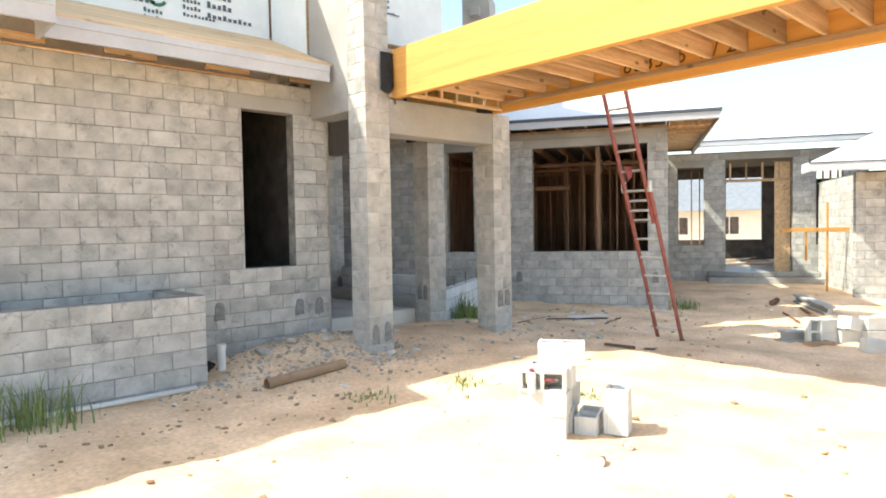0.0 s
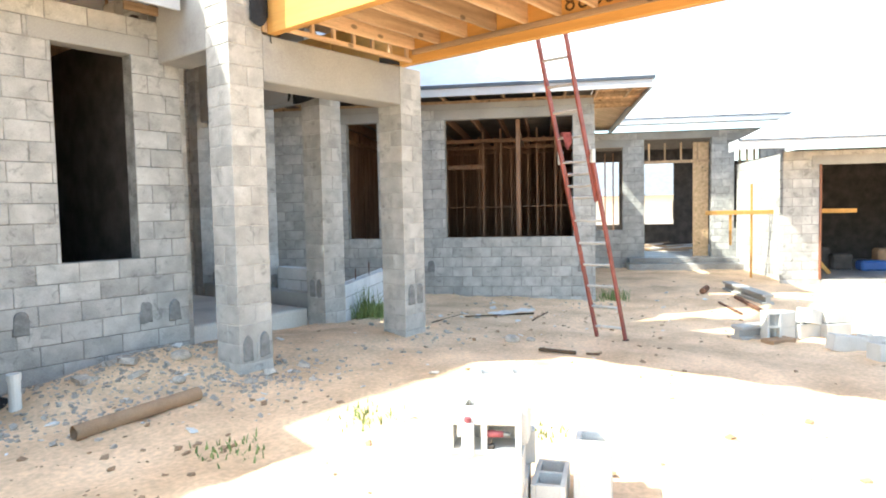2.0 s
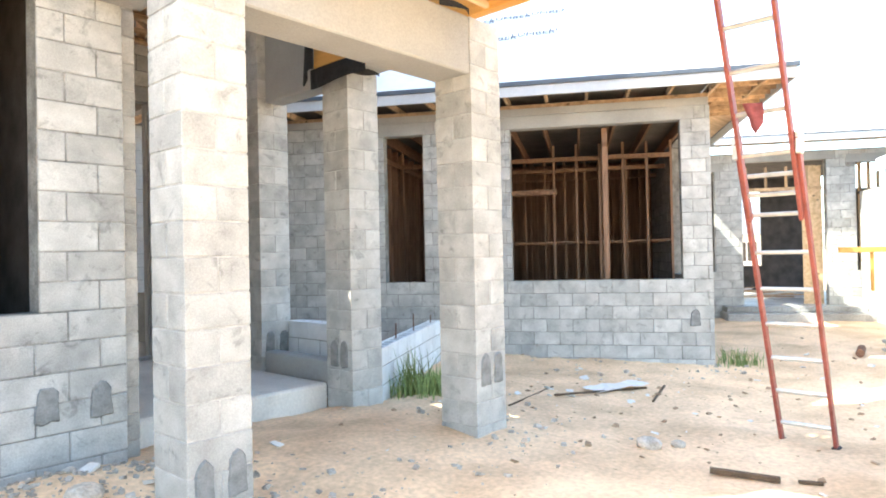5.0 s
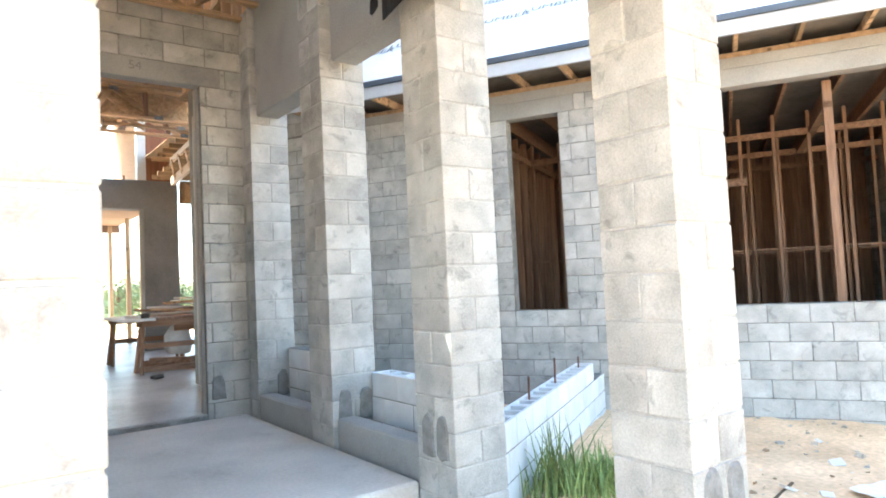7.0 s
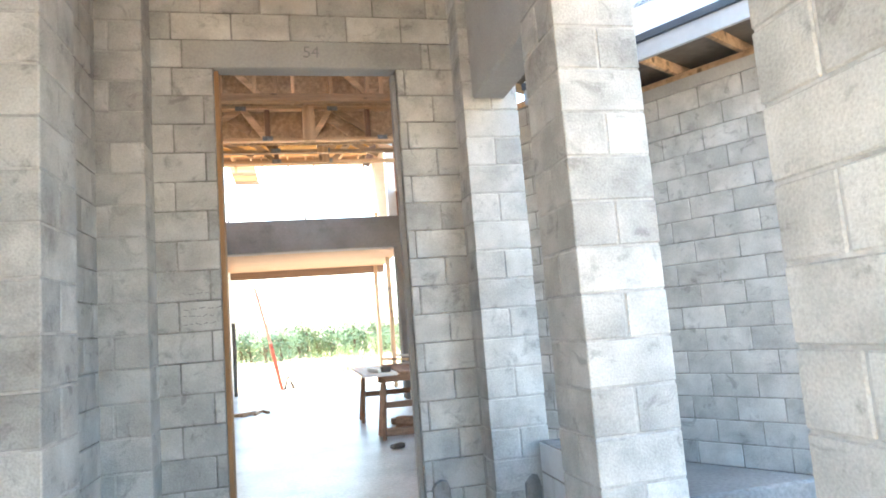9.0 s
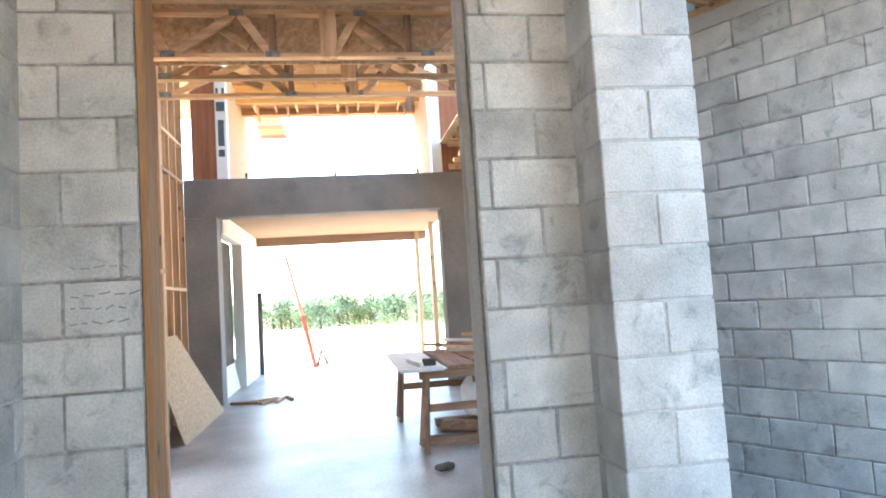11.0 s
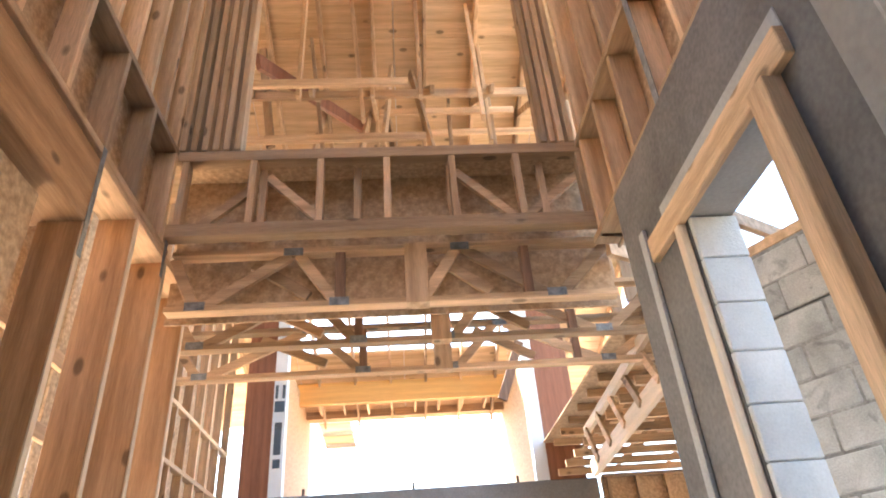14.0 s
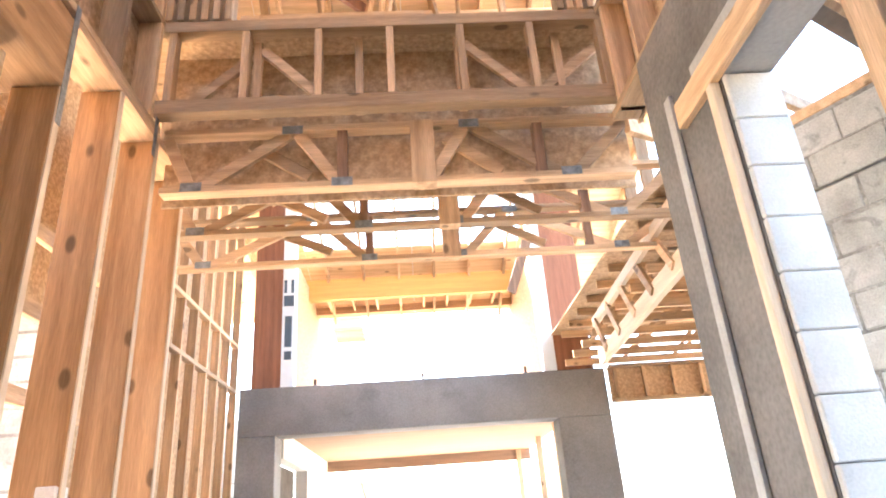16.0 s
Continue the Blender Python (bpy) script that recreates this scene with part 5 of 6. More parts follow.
for z in (-0.52, -0.05):
    part("rim_plate", Geo().box((-1.0, 2.54, z), (2.4, 2.62, z + 0.045), 0.003), WOOD[0], jr)
for k in range(6):
    y = 14.2 + 0.41 * k
    part("stud", Geo().box((-1.75, y - 17.5, 0.5), (-1.65, y - 17.46, 3.2), 0.003), WOOD[2], jr)


# ---- loose things on the site ----
def hollow_block_geo(l=0.39, w=0.19, h=0.19):
    """Two-celled concrete block standing on its bed, centred in x and y, base at 0."""
    g = Geo()
    t, e = 0.03, 0.032
    for s in (-1, 1):
        g.box((-l / 2, s * w / 2, 0), (l / 2, s * (w / 2 - t), h), 0.004)
    for x in (-l / 2, -e / 2, l / 2 - e):
        g.box((x, -w / 2 + t, 0), (x + e, w / 2 - t, h), 0.0015)
    return g


HOLLOW = hollow_block_geo().mesh("hollow_block", PALE_BLOCK)
HOLLOW_WHITE = hollow_block_geo().mesh("hollow_block", WHITISH)


def loose_block(m, label="loose two-celled grey concrete block", group="loose blocks on the sand"):
    ob = new("concrete_block", HOLLOW)
    ob.matrix_world = m
    return tagged(ob, label, "concrete block", group)


def upright(x, y, z, rz):
    return pose(x, y, z, 0, -90, rz) @ pose(0.195, 0, 0)


# stack in the sun
u_s, n_s = Vector((0.47, -0.883)), Vector((0.883, 0.47))
base = Vector((3.51, 2.735)) + n_s * 0.1
gz = ground_z(3.5, 2.5) - 0.005
lab = "grey concrete block stacked on the sunlit sand"
for along, back, h, turn in ((0, 0, 0, 1), (0.01, 0, 1, -1.5), (0.02, 1, 0, 2), (0.0, 1, 1, 0), (0.03, 1.02, 2, -3), (0.02, 2.05, 0, 1), (0.05, 2.0, 1, 4)):
    p = base + u_s * along + n_s * (0.2 * back)
    loose_block(pose(p.x, p.y, gz + 0.191 * h, 0, 0, -62 + turn), lab, "stacked blocks")
p = base + u_s * 0.0
loose_block(pose(p.x, p.y, gz + 0.382 + 0.095, 90, 0, -59) @ pose(0, 0, -0.095), "grey block lying on its side on the stack", "stacked blocks")
p = base + u_s * 0.12 + n_s * 0.2
loose_block(pose(p.x, p.y, gz + 0.191 * 3, 0, 0, -54), "grey concrete block crowning the stack", "stacked blocks")
p = base + u_s * 0.34 + n_s * 0.3
loose_block(pose(p.x, p.y, gz - 0.04, 0, 0, 24), "grey concrete block half sunk in sand beside the stack", "stacked blocks")
HALF = Geo()
for sx in (-1, 1):
    HALF.box((sx * 0.1, -0.1, 0), (sx * 0.068, 0.1, 0.19), 0.004).box((-0.068, sx * 0.1, 0), (0.068, sx * 0.068, 0.19), 0.003)
HALF = HALF.mesh("half_block", PALE_BLOCK)
for h in (0, 1):
    hb = new("half_block", HALF)
    hb.matrix_world = pose(4.11 + 0.003 * h, 2.4, gz + 0.191 * h, 0, 0, -69.6 + 2 * h)
    tagged(hb, "square one-celled grey block in a short stack of two", "concrete block", "stacked blocks")
drill = thing("cordless_drill", (base.x - 0.03, base.y - 0.08, gz + 0.405), "small red cordless drill lying in a block of the stack", "tool", rz=-60)
drill.scale = (0.6, 0.6, 0.6)
part("drill_body", Geo().tube([(-0.09, 0, 0.14), (0.08, 0, 0.14)], [0.03, 0.028], 12).box((-0.09, -0.025, 0.11), (0.02, 0.025, 0.17), 0.012), CLOTH, drill, "red plastic body", True)
part("grip", Geo().stick((-0.03, 0, 0.13), (-0.06, 0, 0.03), 0.035, 0.04, 0.01), DARK, drill)
part("battery", Geo().box((-0.12, -0.035, 0.0), (0.0, 0.035, 0.05), 0.008), DARK, drill)
part("chuck", Geo().tube([(0.08, 0, 0.14), (0.14, 0, 0.14)], [0.024, 0.012], 10), STEEL, drill)
can = thing("spray_can", (base.x + 0.0 - 0.13, base.y + 0.02, gz + 0.384), "white and red spray can on the block stack", "can")
part("can_body", Geo().tube([(0, 0, 0), (0, 0, 0.16), (0, 0, 0.175)], [0.033, 0.033, 0.022], 14), PAPER, can, smooth=False)
part("cap", Geo().tube([(0, 0, 0.175), (0, 0, 0.2)], 0.02, 12), CLOTH, can)
for x, y, rz in ((3.39, 2.09, 25), (3.79, 2.12, 60)):
    cu_ = thing("drink_can", (x, y, ground_z(x, y) + 0.03), "crushed printed drink can on the sand", "can", "drink cans", rz=rz)
    part("can_body", Geo().tube([(-0.06, 0, 0), (-0.05, 0, 0), (0.05, 0, 0.004), (0.06, 0, 0.004)], [0.025, 0.033, 0.03, 0.024], 12), PAPER, cu_)
    part("printed_band", Geo().tube([(-0.02, 0, 0), (0.03, 0, 0.003)], [0.0335, 0.0325], 12, False), BROWN, cu_)

# pile of blocks by the wing
pile = [(9.75, 2.3, 0, -28, 0), (9.75, 2.3, 0.19, -25, 0), (10.05, 2.05, 0, -30, 0), (10.3, 1.75, 0, -35, 0), (10.0, 2.0, 0.19, -10, 12), (10.35, 1.75, 0.19, -40, 0),
        (9.35, 1.5, 0, -55, 8), (9.6, 1.2, 0, -48, 0), (10.6, 1.9, 0.0, 20, 0), (9.0, 1.05, 0, -40, 0)]
for x, y, h, rz, ry in pile:
    x, y = x + 0.43, y + 0.38
    loose_block(pose(x, y, ground_z(x, y) - 0.01 + h, 0, ry, rz), "grey concrete block in a loose pile on the sand", "block pile")
loose_block(upright(10.05, 2.8, ground_z(10.05, 2.8) + 0.0, 40), "grey concrete block standing on end in the pile", "block pile")
solo("pallet_board", Geo().box((-0.2, -0.1, 0), (0.2, 0.1, 0.06), 0.006), BROWN, "flat reddish pallet board under the block pile", "board", m=pose(9.88, 2.63, ground_z(9.88, 2.63) - 0.02, 0, 0, -28))


def precast(p, q, label):
    """Precast lintel with an I-shaped section, lying on the ground."""
    p, q = Vector(p), Vector(q)
    L = (q - p).length
    rz = math.degrees(math.atan2(q.y - p.y, q.x - p.x))
    z = min(ground_z(p.x, p.y), ground_z(q.x, q.y))
    ob = thing("precast_lintel", (p.x, p.y, z), label, "lintel", "loose lintels", rz=rz)
    part("bottom_flange", Geo().box((0, -0.1, 0), (L, 0.1, 0.05), 0.008), CAST, ob)
    part("web", Geo().box((0, -0.045, 0.05), (L, 0.045, 0.14), 0.004), CAST, ob)
    part("top_flange", Geo().box((0, -0.1, 0.14), (L, 0.1, 0.19), 0.008), CAST, ob)


precast((15.2, 4.7), (13.35, 3.5), "grey precast concrete lintel lying on the sand")
precast((9.75, 3.1), (10.85, 2.45), "grey precast concrete lintel beside the block pile")
for k, (p, q, r) in enumerate((((13.9, 4.2), (11.9, 3.1), 0.035), ((14.35, 4.95), (14.8, 5.0), 0.06), ((13.2, 4.3), (12.0, 3.6), 0.02))):
    solo("pipe" if k == 1 else "steel_bar", Geo().tube([(*p, ground_z(*p) + r), (*q, ground_z(*q) + r)], r, 10), REBAR, ("rusty bar lying on the sand", "short rusty pipe lying on the sand", "thin rusty bar lying on the sand")[k], "pipe" if k == 1 else "bar")

tb = Geo()
n = 16
a, b = Vector((2.79, 6.05, ground_z(2.79, 6.05) + 0.055)), Vector((3.88, 6.14, ground_z(3.88, 6.14) + 0.06))
tb.tube([a, b], 0.06, n, False)
tb.tube([a, b], 0.05, n, False)
solo("cardboard_tube", tb, BROWN, "brown cardboard form tube lying on the sand", "tube", smooth=True)
solo("pvc_pipe", Geo().tube([(-6, 6.62, -0.1), (-0.12, 6.62, ground_z(-0.1, 6.6) + 0.03), (2.2, 6.55, ground_z(2.2, 6.5) + 0.03)], 0.026, 10), PVC, "thin white plastic pipe along the planter wall", "pipe", smooth=True)
pv = thing("pvc_riser", (2.74, 7.1, ground_z(2.74, 7.1) - 0.05), "white plastic riser pipe standing out of the sand", "pipe")
part("riser", Geo().tube([(0, 0, 0), (0, 0, 0.34)], 0.05, 14), PVC, pv)
part("coupling", Geo().tube([(0, 0, 0.3), (0, 0, 0.36)], 0.058, 14), PVC, pv)
solo("felt_scrap", Geo().raw([(0, 0, 0.02), (0.25, 0.05, 0.0), (0.3, 0.3, 0.05), (0.12, 0.36, 0.14), (-0.02, 0.2, 0.1)], [(0, 1, 2), (0, 2, 3), (0, 3, 4)]), FELT, "crumpled black felt scrap by the planter", "scrap", m=pose(2.5, 7.15, ground_z(2.5, 7.2)))


# ladder
def ladder():
    L = thing("extension_ladder", (8.82, 4.42, ground_z(8.82, 4.42) - 0.02), "red fibreglass extension ladder leaning on the canopy beam", "ladder")
    top = Vector((7.13 - 8.82, 0, 3.98 - ground_z(8.82, 4.42) + 0.02))
    d = top.normalized()
    nrm = Vector((d.z, 0, -d.x))
    for sec, (t0, t1, off, hw) in enumerate(((0.0, 2.6, 0.0, 0.2), (2.0, 4.75, -0.045, 0.175))):
        for s in (-1, 1):
            p, q = d * t0 + nrm * off, d * t1 + nrm * off
            g = Geo().stick(p + Vector((0, s * hw, 0)), q + Vector((0, s * hw, 0)), 0.026, 0.075, 0.004, up=tuple(nrm))
            part("rail", g, RED, L, "red fibreglass rail")
        k = 0
        while t0 + 0.2 + 0.305 * k < t1:
            c = d * (t0 + 0.2 + 0.305 * k) + nrm * off
            part("rung", Geo().tube([c + Vector((0, -hw, 0)), c + Vector((0, hw, 0))], 0.017, 10), ALU, L, "aluminium rung")
            k += 1
    for s in (-1, 1):
        part("foot", Geo().box((-0.06, s * 0.2 - 0.03, -0.03), (0.05, s * 0.2 + 0.03, 0.03), 0.008), DARK, L, "rubber foot")
        c = d * 2.55
        part("rung_lock", Geo().box((c.x - 0.05, s * 0.21 - 0.02, c.z - 0.08), (c.x + 0.03, s * 0.21 + 0.02, c.z + 0.08), 0.006), ALU, L)
    c = Vector((8.82, 4.42, ground_z(8.82, 4.42))) + d * 2.83 - nrm * 0.045
    g = Geo()
    for i in range(7):
        for j in range(6):
            u, v = i / 6, j / 5
            g.v.append((0.03 * math.sin(6 * u + 3 * v) - 0.03, -0.06 + 0.13 * u * (1 - 0.35 * v), 0.02 - 0.19 * v * (0.8 + 0.35 * math.sin(3 * u))))
    g.f = [(i * 6 + j, i * 6 + j + 1, (i + 1) * 6 + j + 1, (i + 1) * 6 + j) for i in range(6) for j in range(5)]
    solo("rag", g, CLOTH, "red rag hung over a ladder rung", "rag", smooth=True, m=pose(c.x - 0.02, c.y + 0.03, c.z))


ladder()

# batter board
bb = thing("batter_board", w3(4.8, 17.5, -0.2), "yellow pine batter board on stakes", "batter board", rz=-60)
part("rail_board", Geo().box((-1.25, -0.02, 1.53), (2.1, 0.02, 1.63), 0.004), LVL[0], bb)
part("stake", Geo().box((-0.22, 0.02, 0), (-0.17, 0.06, 2.25), 0.004), LVL[2], bb)
part("stake", Geo().box((-0.7, 0.02, 0.8), (-0.64, 0.06, 1.6), 0.004), LVL[2], bb)
part("brace", Geo().stick((0.35, 0.05, 1.55), (1.55, 0.05, 0.1), 0.04, 0.09), LVL[0], bb)
solo("edge_form", Geo().box((-0.1, -1.0, 0), (0.02, 1.6, 0.28), 0.006), LVL[1], "orange form board at the garage apron", "form board", m=at_wing(6.9, 13.6, -0.25))


# rubble, scraps and grass
def scatter(name, material, label, category, spots, size, flat=0.7, seed=3):
    r = random.Random(seed)
    g = Geo()
    for cx, cy, sx, sy, n in spots:
        for _ in range(n):
            x, y = r.gauss(cx, sx), r.gauss(cy, sy)
            s = size * (0.28 + 1.5 * r.random() ** 3)
            m = pose(x, y, ground_z(x, y) + s * 0.1, r.uniform(-25, 25), r.uniform(-25, 25), r.uniform(0, 360))
            v = [(s * r.uniform(0.6, 1) * a, s * r.uniform(0.4, 0.9) * b, s * flat * r.uniform(0.4, 1) * c) for a in (-0.5, 0.5) for b in (-0.5, 0.5) for c in (-0.5, 0.5)]
            g.raw(v, [(0, 1, 3, 2), (4, 6, 7, 5), (0, 4, 5, 1), (2, 3, 7, 6), (0, 2, 6, 4), (1, 5, 7, 3)], m)
    return solo(name, g, material, label, category, kind="stuff")


scatter("rubble", RUBBLE, "grey mortar rubble heaped along the house wall", "rubble", [(3.9, 7.1, 0.75, 0.35, 900), (4.6, 6.25, 0.35, 0.25, 380), (3.2, 6.5, 0.8, 0.35, 500), (5.3, 6.0, 1.0, 0.4, 180)], 0.036, 0.5)
scatter("rubble", RUBBLE, "larger grey mortar chunks along the house wall", "rubble", [(3.9, 7.2, 0.6, 0.25, 28), (4.5, 6.3, 0.25, 0.2, 10)], 0.12, 0.5, 31)
scatter("rubble", RUBBLE, "grey mortar crumbs at the foot of the wing wall", "rubble", [(11.6, 7.9, 0.8, 0.9, 80), (12.4, 6.6, 0.4, 0.4, 40), (7.5, 6.3, 0.4, 0.3, 40), (8.0, 7.4, 0.6, 0.5, 40)], 0.05, seed=5)
scatter("scraps", PAPER, "pale paper and plaster scraps strewn on the sand", "litter", [(3.9, 6.3, 0.9, 0.5, 34), (9.9, 6.9, 1.0, 0.5, 30), (7.0, 5.4, 2.2, 1.2, 30), (2.4, 1.2, 1.2, 1.0, 10), (12.5, 4.5, 2.2, 1.2, 30)], 0.07, 0.25, 11)
scatter("chips", BROWN, "brown wood chips and clods strewn on the sand", "litter", [(4.5, 1.6, 2.4, 1.6, 110), (8.0, 4.8, 2.0, 1.4, 120), (2.6, 5.0, 1.4, 0.7, 130), (1.2, 5.6, 1.2, 0.4, 90), (12.5, 4.0, 3.0, 1.6, 120), (10.0, 6.2, 1.6, 1.0, 120)], 0.04, 0.4, 17)
for x, y, s, lb in ((7.85, 5.36, 0.2, "brown clod"), (8.05, 5.2, 0.12, "brown clod"), (3.95, 6.6, 0.14, "grey mortar lump"), (4.2, 7.0, 0.2, "grey mortar lump")):
    g = Geo()
    bm_ = bmesh.new()
    bmesh.ops.create_icosphere(bm_, subdivisions=2, radius=s / 2)
    for v_ in bm_.verts:
        v_.co *= 1 + 0.35 * noise.noise(v_.co * 9 + Vector((x, y, 0)))
        v_.co.z *= 0.6
    g.raw([tuple(v_.co) for v_ in bm_.verts], [tuple(q.index for q in f_.verts) for f_ in bm_.faces])
    bm_.free()
    solo("clod", g, RUBBLE, lb + " lying on the trampled sand", "clod", m=pose(x, y, ground_z(x, y) + s * 0.18))
for p, q, w in (((7.5, 4.75), (7.64, 4.33), 0.05), ((7.72, 4.24), (7.78, 4.1), 0.03), ((8.9, 6.9), (10.3, 6.5), 0.03), ((8.2, 7.0), (9.5, 7.3), 0.02), ((9.6, 6.1), (10.6, 6.4), 0.025)):
    a, b = (*p, ground_z(*p) + w / 2), (*q, ground_z(*q) + w / 2)
    solo("stick", Geo().stick(a, b, w, w * 0.7, 0.003), BARK, "dark scrap stick lying on the sand", "stick", "scrap sticks")
g = Geo()
for i in range(9):
    for j in range(5):
        g.v.append((0.1 * i, 0.07 * j, 0.02 + 0.05 * abs(noise.noise((i * 0.7, j * 0.9, 2)))))
g.f = [(i * 5 + j, i * 5 + j + 1, (i + 1) * 5 + j + 1, (i + 1) * 5 + j) for i in range(8) for j in range(4)]
solo("plastic_sheet", g, PAPER, "crumpled clear plastic sheet on the sand", "sheet", smooth=True, m=pose(9.5, 6.7, ground_z(9.7, 6.8), 0, 0, -20))


def tuft(x, y, n, h, spread, seed, label):
    r = random.Random(seed)
    g = Geo()
    for _ in range(n):
        a = r.uniform(0, 6.28)
        bx, by = x + r.gauss(0, spread), y + r.gauss(0, spread)
        z = ground_z(bx, by) - 0.01
        L, lean = h * r.uniform(0.5, 1.2), r.uniform(0.1, 0.7)
        w = 0.005 + 0.004 * r.random()
        dx, dy = math.cos(a), math.sin(a)
        pts = [(bx + dx * lean * L * t * t, by + dy * lean * L * t * t, z + L * t * (1 - 0.25 * lean * t)) for t in (0, 0.4, 0.75, 1)]
        ws = [w, w, w * 0.6, 0.0005]
        k = len(g.v)
        for (px, py, pz), ww in zip(pts, ws):
            g.v += [(px - dy * ww, py + dx * ww, pz), (px + dy * ww, py - dx * ww, pz)]
        g.f += [(k + 2 * i, k + 2 * i + 1, k + 2 * i + 3, k + 2 * i + 2) for i in range(3)]
    return solo("grass_tuft", g, GRASS, label, "grass", kind="stuff")


tuft(0.62, 6.4, 130, 0.48, 0.2, 1, "coarse green weeds before the planter wall")
tuft(8.35, 8.22, 700, 0.26, 0.24, 2, "bright green weeds at the courtyard wall")
tuft(8.0, 8.15, 70, 0.5, 0.1, 9, "tall green weed stalks at the courtyard wall")
tuft(3.37, 4.86, 60, 0.08, 0.13, 3, "low grass tuft in the sand")
tuft(4.44, 4.59, 80, 0.08, 0.14, 4, "low dry grass tuft in the sand")
tuft(13.0, 6.3, 120, 0.25, 0.14, 5, "green weeds at the wing's corner")
tuft(4.9, 3.2, 40, 0.07, 0.1, 6, "low dry grass tuft in the sand")

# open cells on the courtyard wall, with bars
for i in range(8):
    ob = part("block", HOLLOW_WHITE, WHITISH, cw, m=pose(0.22 + 0.4 * i, 0.1, 0.252, 0, 0, 0))
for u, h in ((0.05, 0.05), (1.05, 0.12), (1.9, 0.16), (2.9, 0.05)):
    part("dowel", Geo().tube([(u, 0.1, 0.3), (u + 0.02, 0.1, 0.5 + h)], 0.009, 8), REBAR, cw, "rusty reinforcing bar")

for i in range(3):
    part("block", HOLLOW_WHITE, WHITISH, cwi, m=pose(0.2 + 0.39 * i, 0.1, 0.502))

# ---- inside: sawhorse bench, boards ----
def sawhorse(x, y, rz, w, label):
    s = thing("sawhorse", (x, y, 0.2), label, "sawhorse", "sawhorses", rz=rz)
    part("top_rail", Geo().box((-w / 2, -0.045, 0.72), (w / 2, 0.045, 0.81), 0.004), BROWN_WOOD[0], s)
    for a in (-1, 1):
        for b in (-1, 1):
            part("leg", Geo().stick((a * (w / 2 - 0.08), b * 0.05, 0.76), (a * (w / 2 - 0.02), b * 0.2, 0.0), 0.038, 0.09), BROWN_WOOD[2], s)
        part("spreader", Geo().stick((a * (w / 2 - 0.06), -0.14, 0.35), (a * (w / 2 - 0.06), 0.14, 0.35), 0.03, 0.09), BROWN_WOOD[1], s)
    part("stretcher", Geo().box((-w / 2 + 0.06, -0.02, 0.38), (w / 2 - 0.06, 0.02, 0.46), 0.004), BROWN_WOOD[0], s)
    return s


sawhorse(7.35, 15.8, 0, 1.1, "brown weathered timber sawhorse on the slab")
sawhorse(7.3, 17.6, 0, 1.2, "brown weathered timber sawhorse on the slab")
bench = thing("work_bench", (7.0, 16.7, 1.01), "plank work bench across two sawhorses", "bench")
part("grey_board", Geo().box((-0.4, -1.05, 0.0), (0.05, 1.05, 0.04), 0.004), PAPER, bench, "grey-white dusty board")
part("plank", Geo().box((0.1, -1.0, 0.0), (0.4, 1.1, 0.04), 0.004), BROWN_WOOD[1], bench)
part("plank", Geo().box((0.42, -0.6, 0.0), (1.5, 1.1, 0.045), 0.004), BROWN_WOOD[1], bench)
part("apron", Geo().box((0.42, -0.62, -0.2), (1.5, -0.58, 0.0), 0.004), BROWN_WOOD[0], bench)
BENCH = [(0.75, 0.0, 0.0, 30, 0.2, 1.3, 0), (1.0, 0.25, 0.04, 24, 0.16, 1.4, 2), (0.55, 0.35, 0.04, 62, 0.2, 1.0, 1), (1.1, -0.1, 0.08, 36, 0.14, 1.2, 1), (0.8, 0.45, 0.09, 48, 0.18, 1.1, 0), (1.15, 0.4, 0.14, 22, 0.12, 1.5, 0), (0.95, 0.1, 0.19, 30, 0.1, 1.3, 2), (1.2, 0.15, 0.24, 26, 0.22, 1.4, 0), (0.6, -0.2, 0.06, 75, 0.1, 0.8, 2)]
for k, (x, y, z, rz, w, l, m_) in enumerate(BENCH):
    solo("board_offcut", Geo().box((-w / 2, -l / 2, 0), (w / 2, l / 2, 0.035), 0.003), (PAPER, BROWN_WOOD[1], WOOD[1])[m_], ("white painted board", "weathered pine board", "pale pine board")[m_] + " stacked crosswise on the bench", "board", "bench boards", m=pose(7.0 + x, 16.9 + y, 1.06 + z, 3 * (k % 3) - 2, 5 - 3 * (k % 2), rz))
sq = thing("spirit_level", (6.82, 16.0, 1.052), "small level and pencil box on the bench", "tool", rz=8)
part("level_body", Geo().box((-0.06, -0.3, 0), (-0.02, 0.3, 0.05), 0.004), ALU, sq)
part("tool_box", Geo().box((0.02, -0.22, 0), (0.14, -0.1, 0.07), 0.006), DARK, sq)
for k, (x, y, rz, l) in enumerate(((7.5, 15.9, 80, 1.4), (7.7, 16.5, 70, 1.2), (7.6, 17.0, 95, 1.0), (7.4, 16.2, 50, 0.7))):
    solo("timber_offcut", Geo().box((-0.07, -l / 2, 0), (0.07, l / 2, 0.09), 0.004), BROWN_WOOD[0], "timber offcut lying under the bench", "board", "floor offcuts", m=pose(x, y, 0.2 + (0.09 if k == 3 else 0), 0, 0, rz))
g = Geo()
bm_ = bmesh.new()
bmesh.ops.create_icosphere(bm_, subdivisions=3, radius=0.22)
for v_ in bm_.verts:
    v_.co *= 1 + 0.3 * noise.noise(v_.co * 7)
    v_.co.z = max(v_.co.z * 1.3, -0.22)
g.raw([tuple(v_.co) for v_ in bm_.verts], [tuple(q.index for q in f_.verts) for f_ in bm_.faces])
bm_.free()
solo("plastic_bag", g, PAPER, "crumpled pale plastic bag hanging under the bench", "bag", smooth=True, m=pose(7.55, 16.3, 0.64))
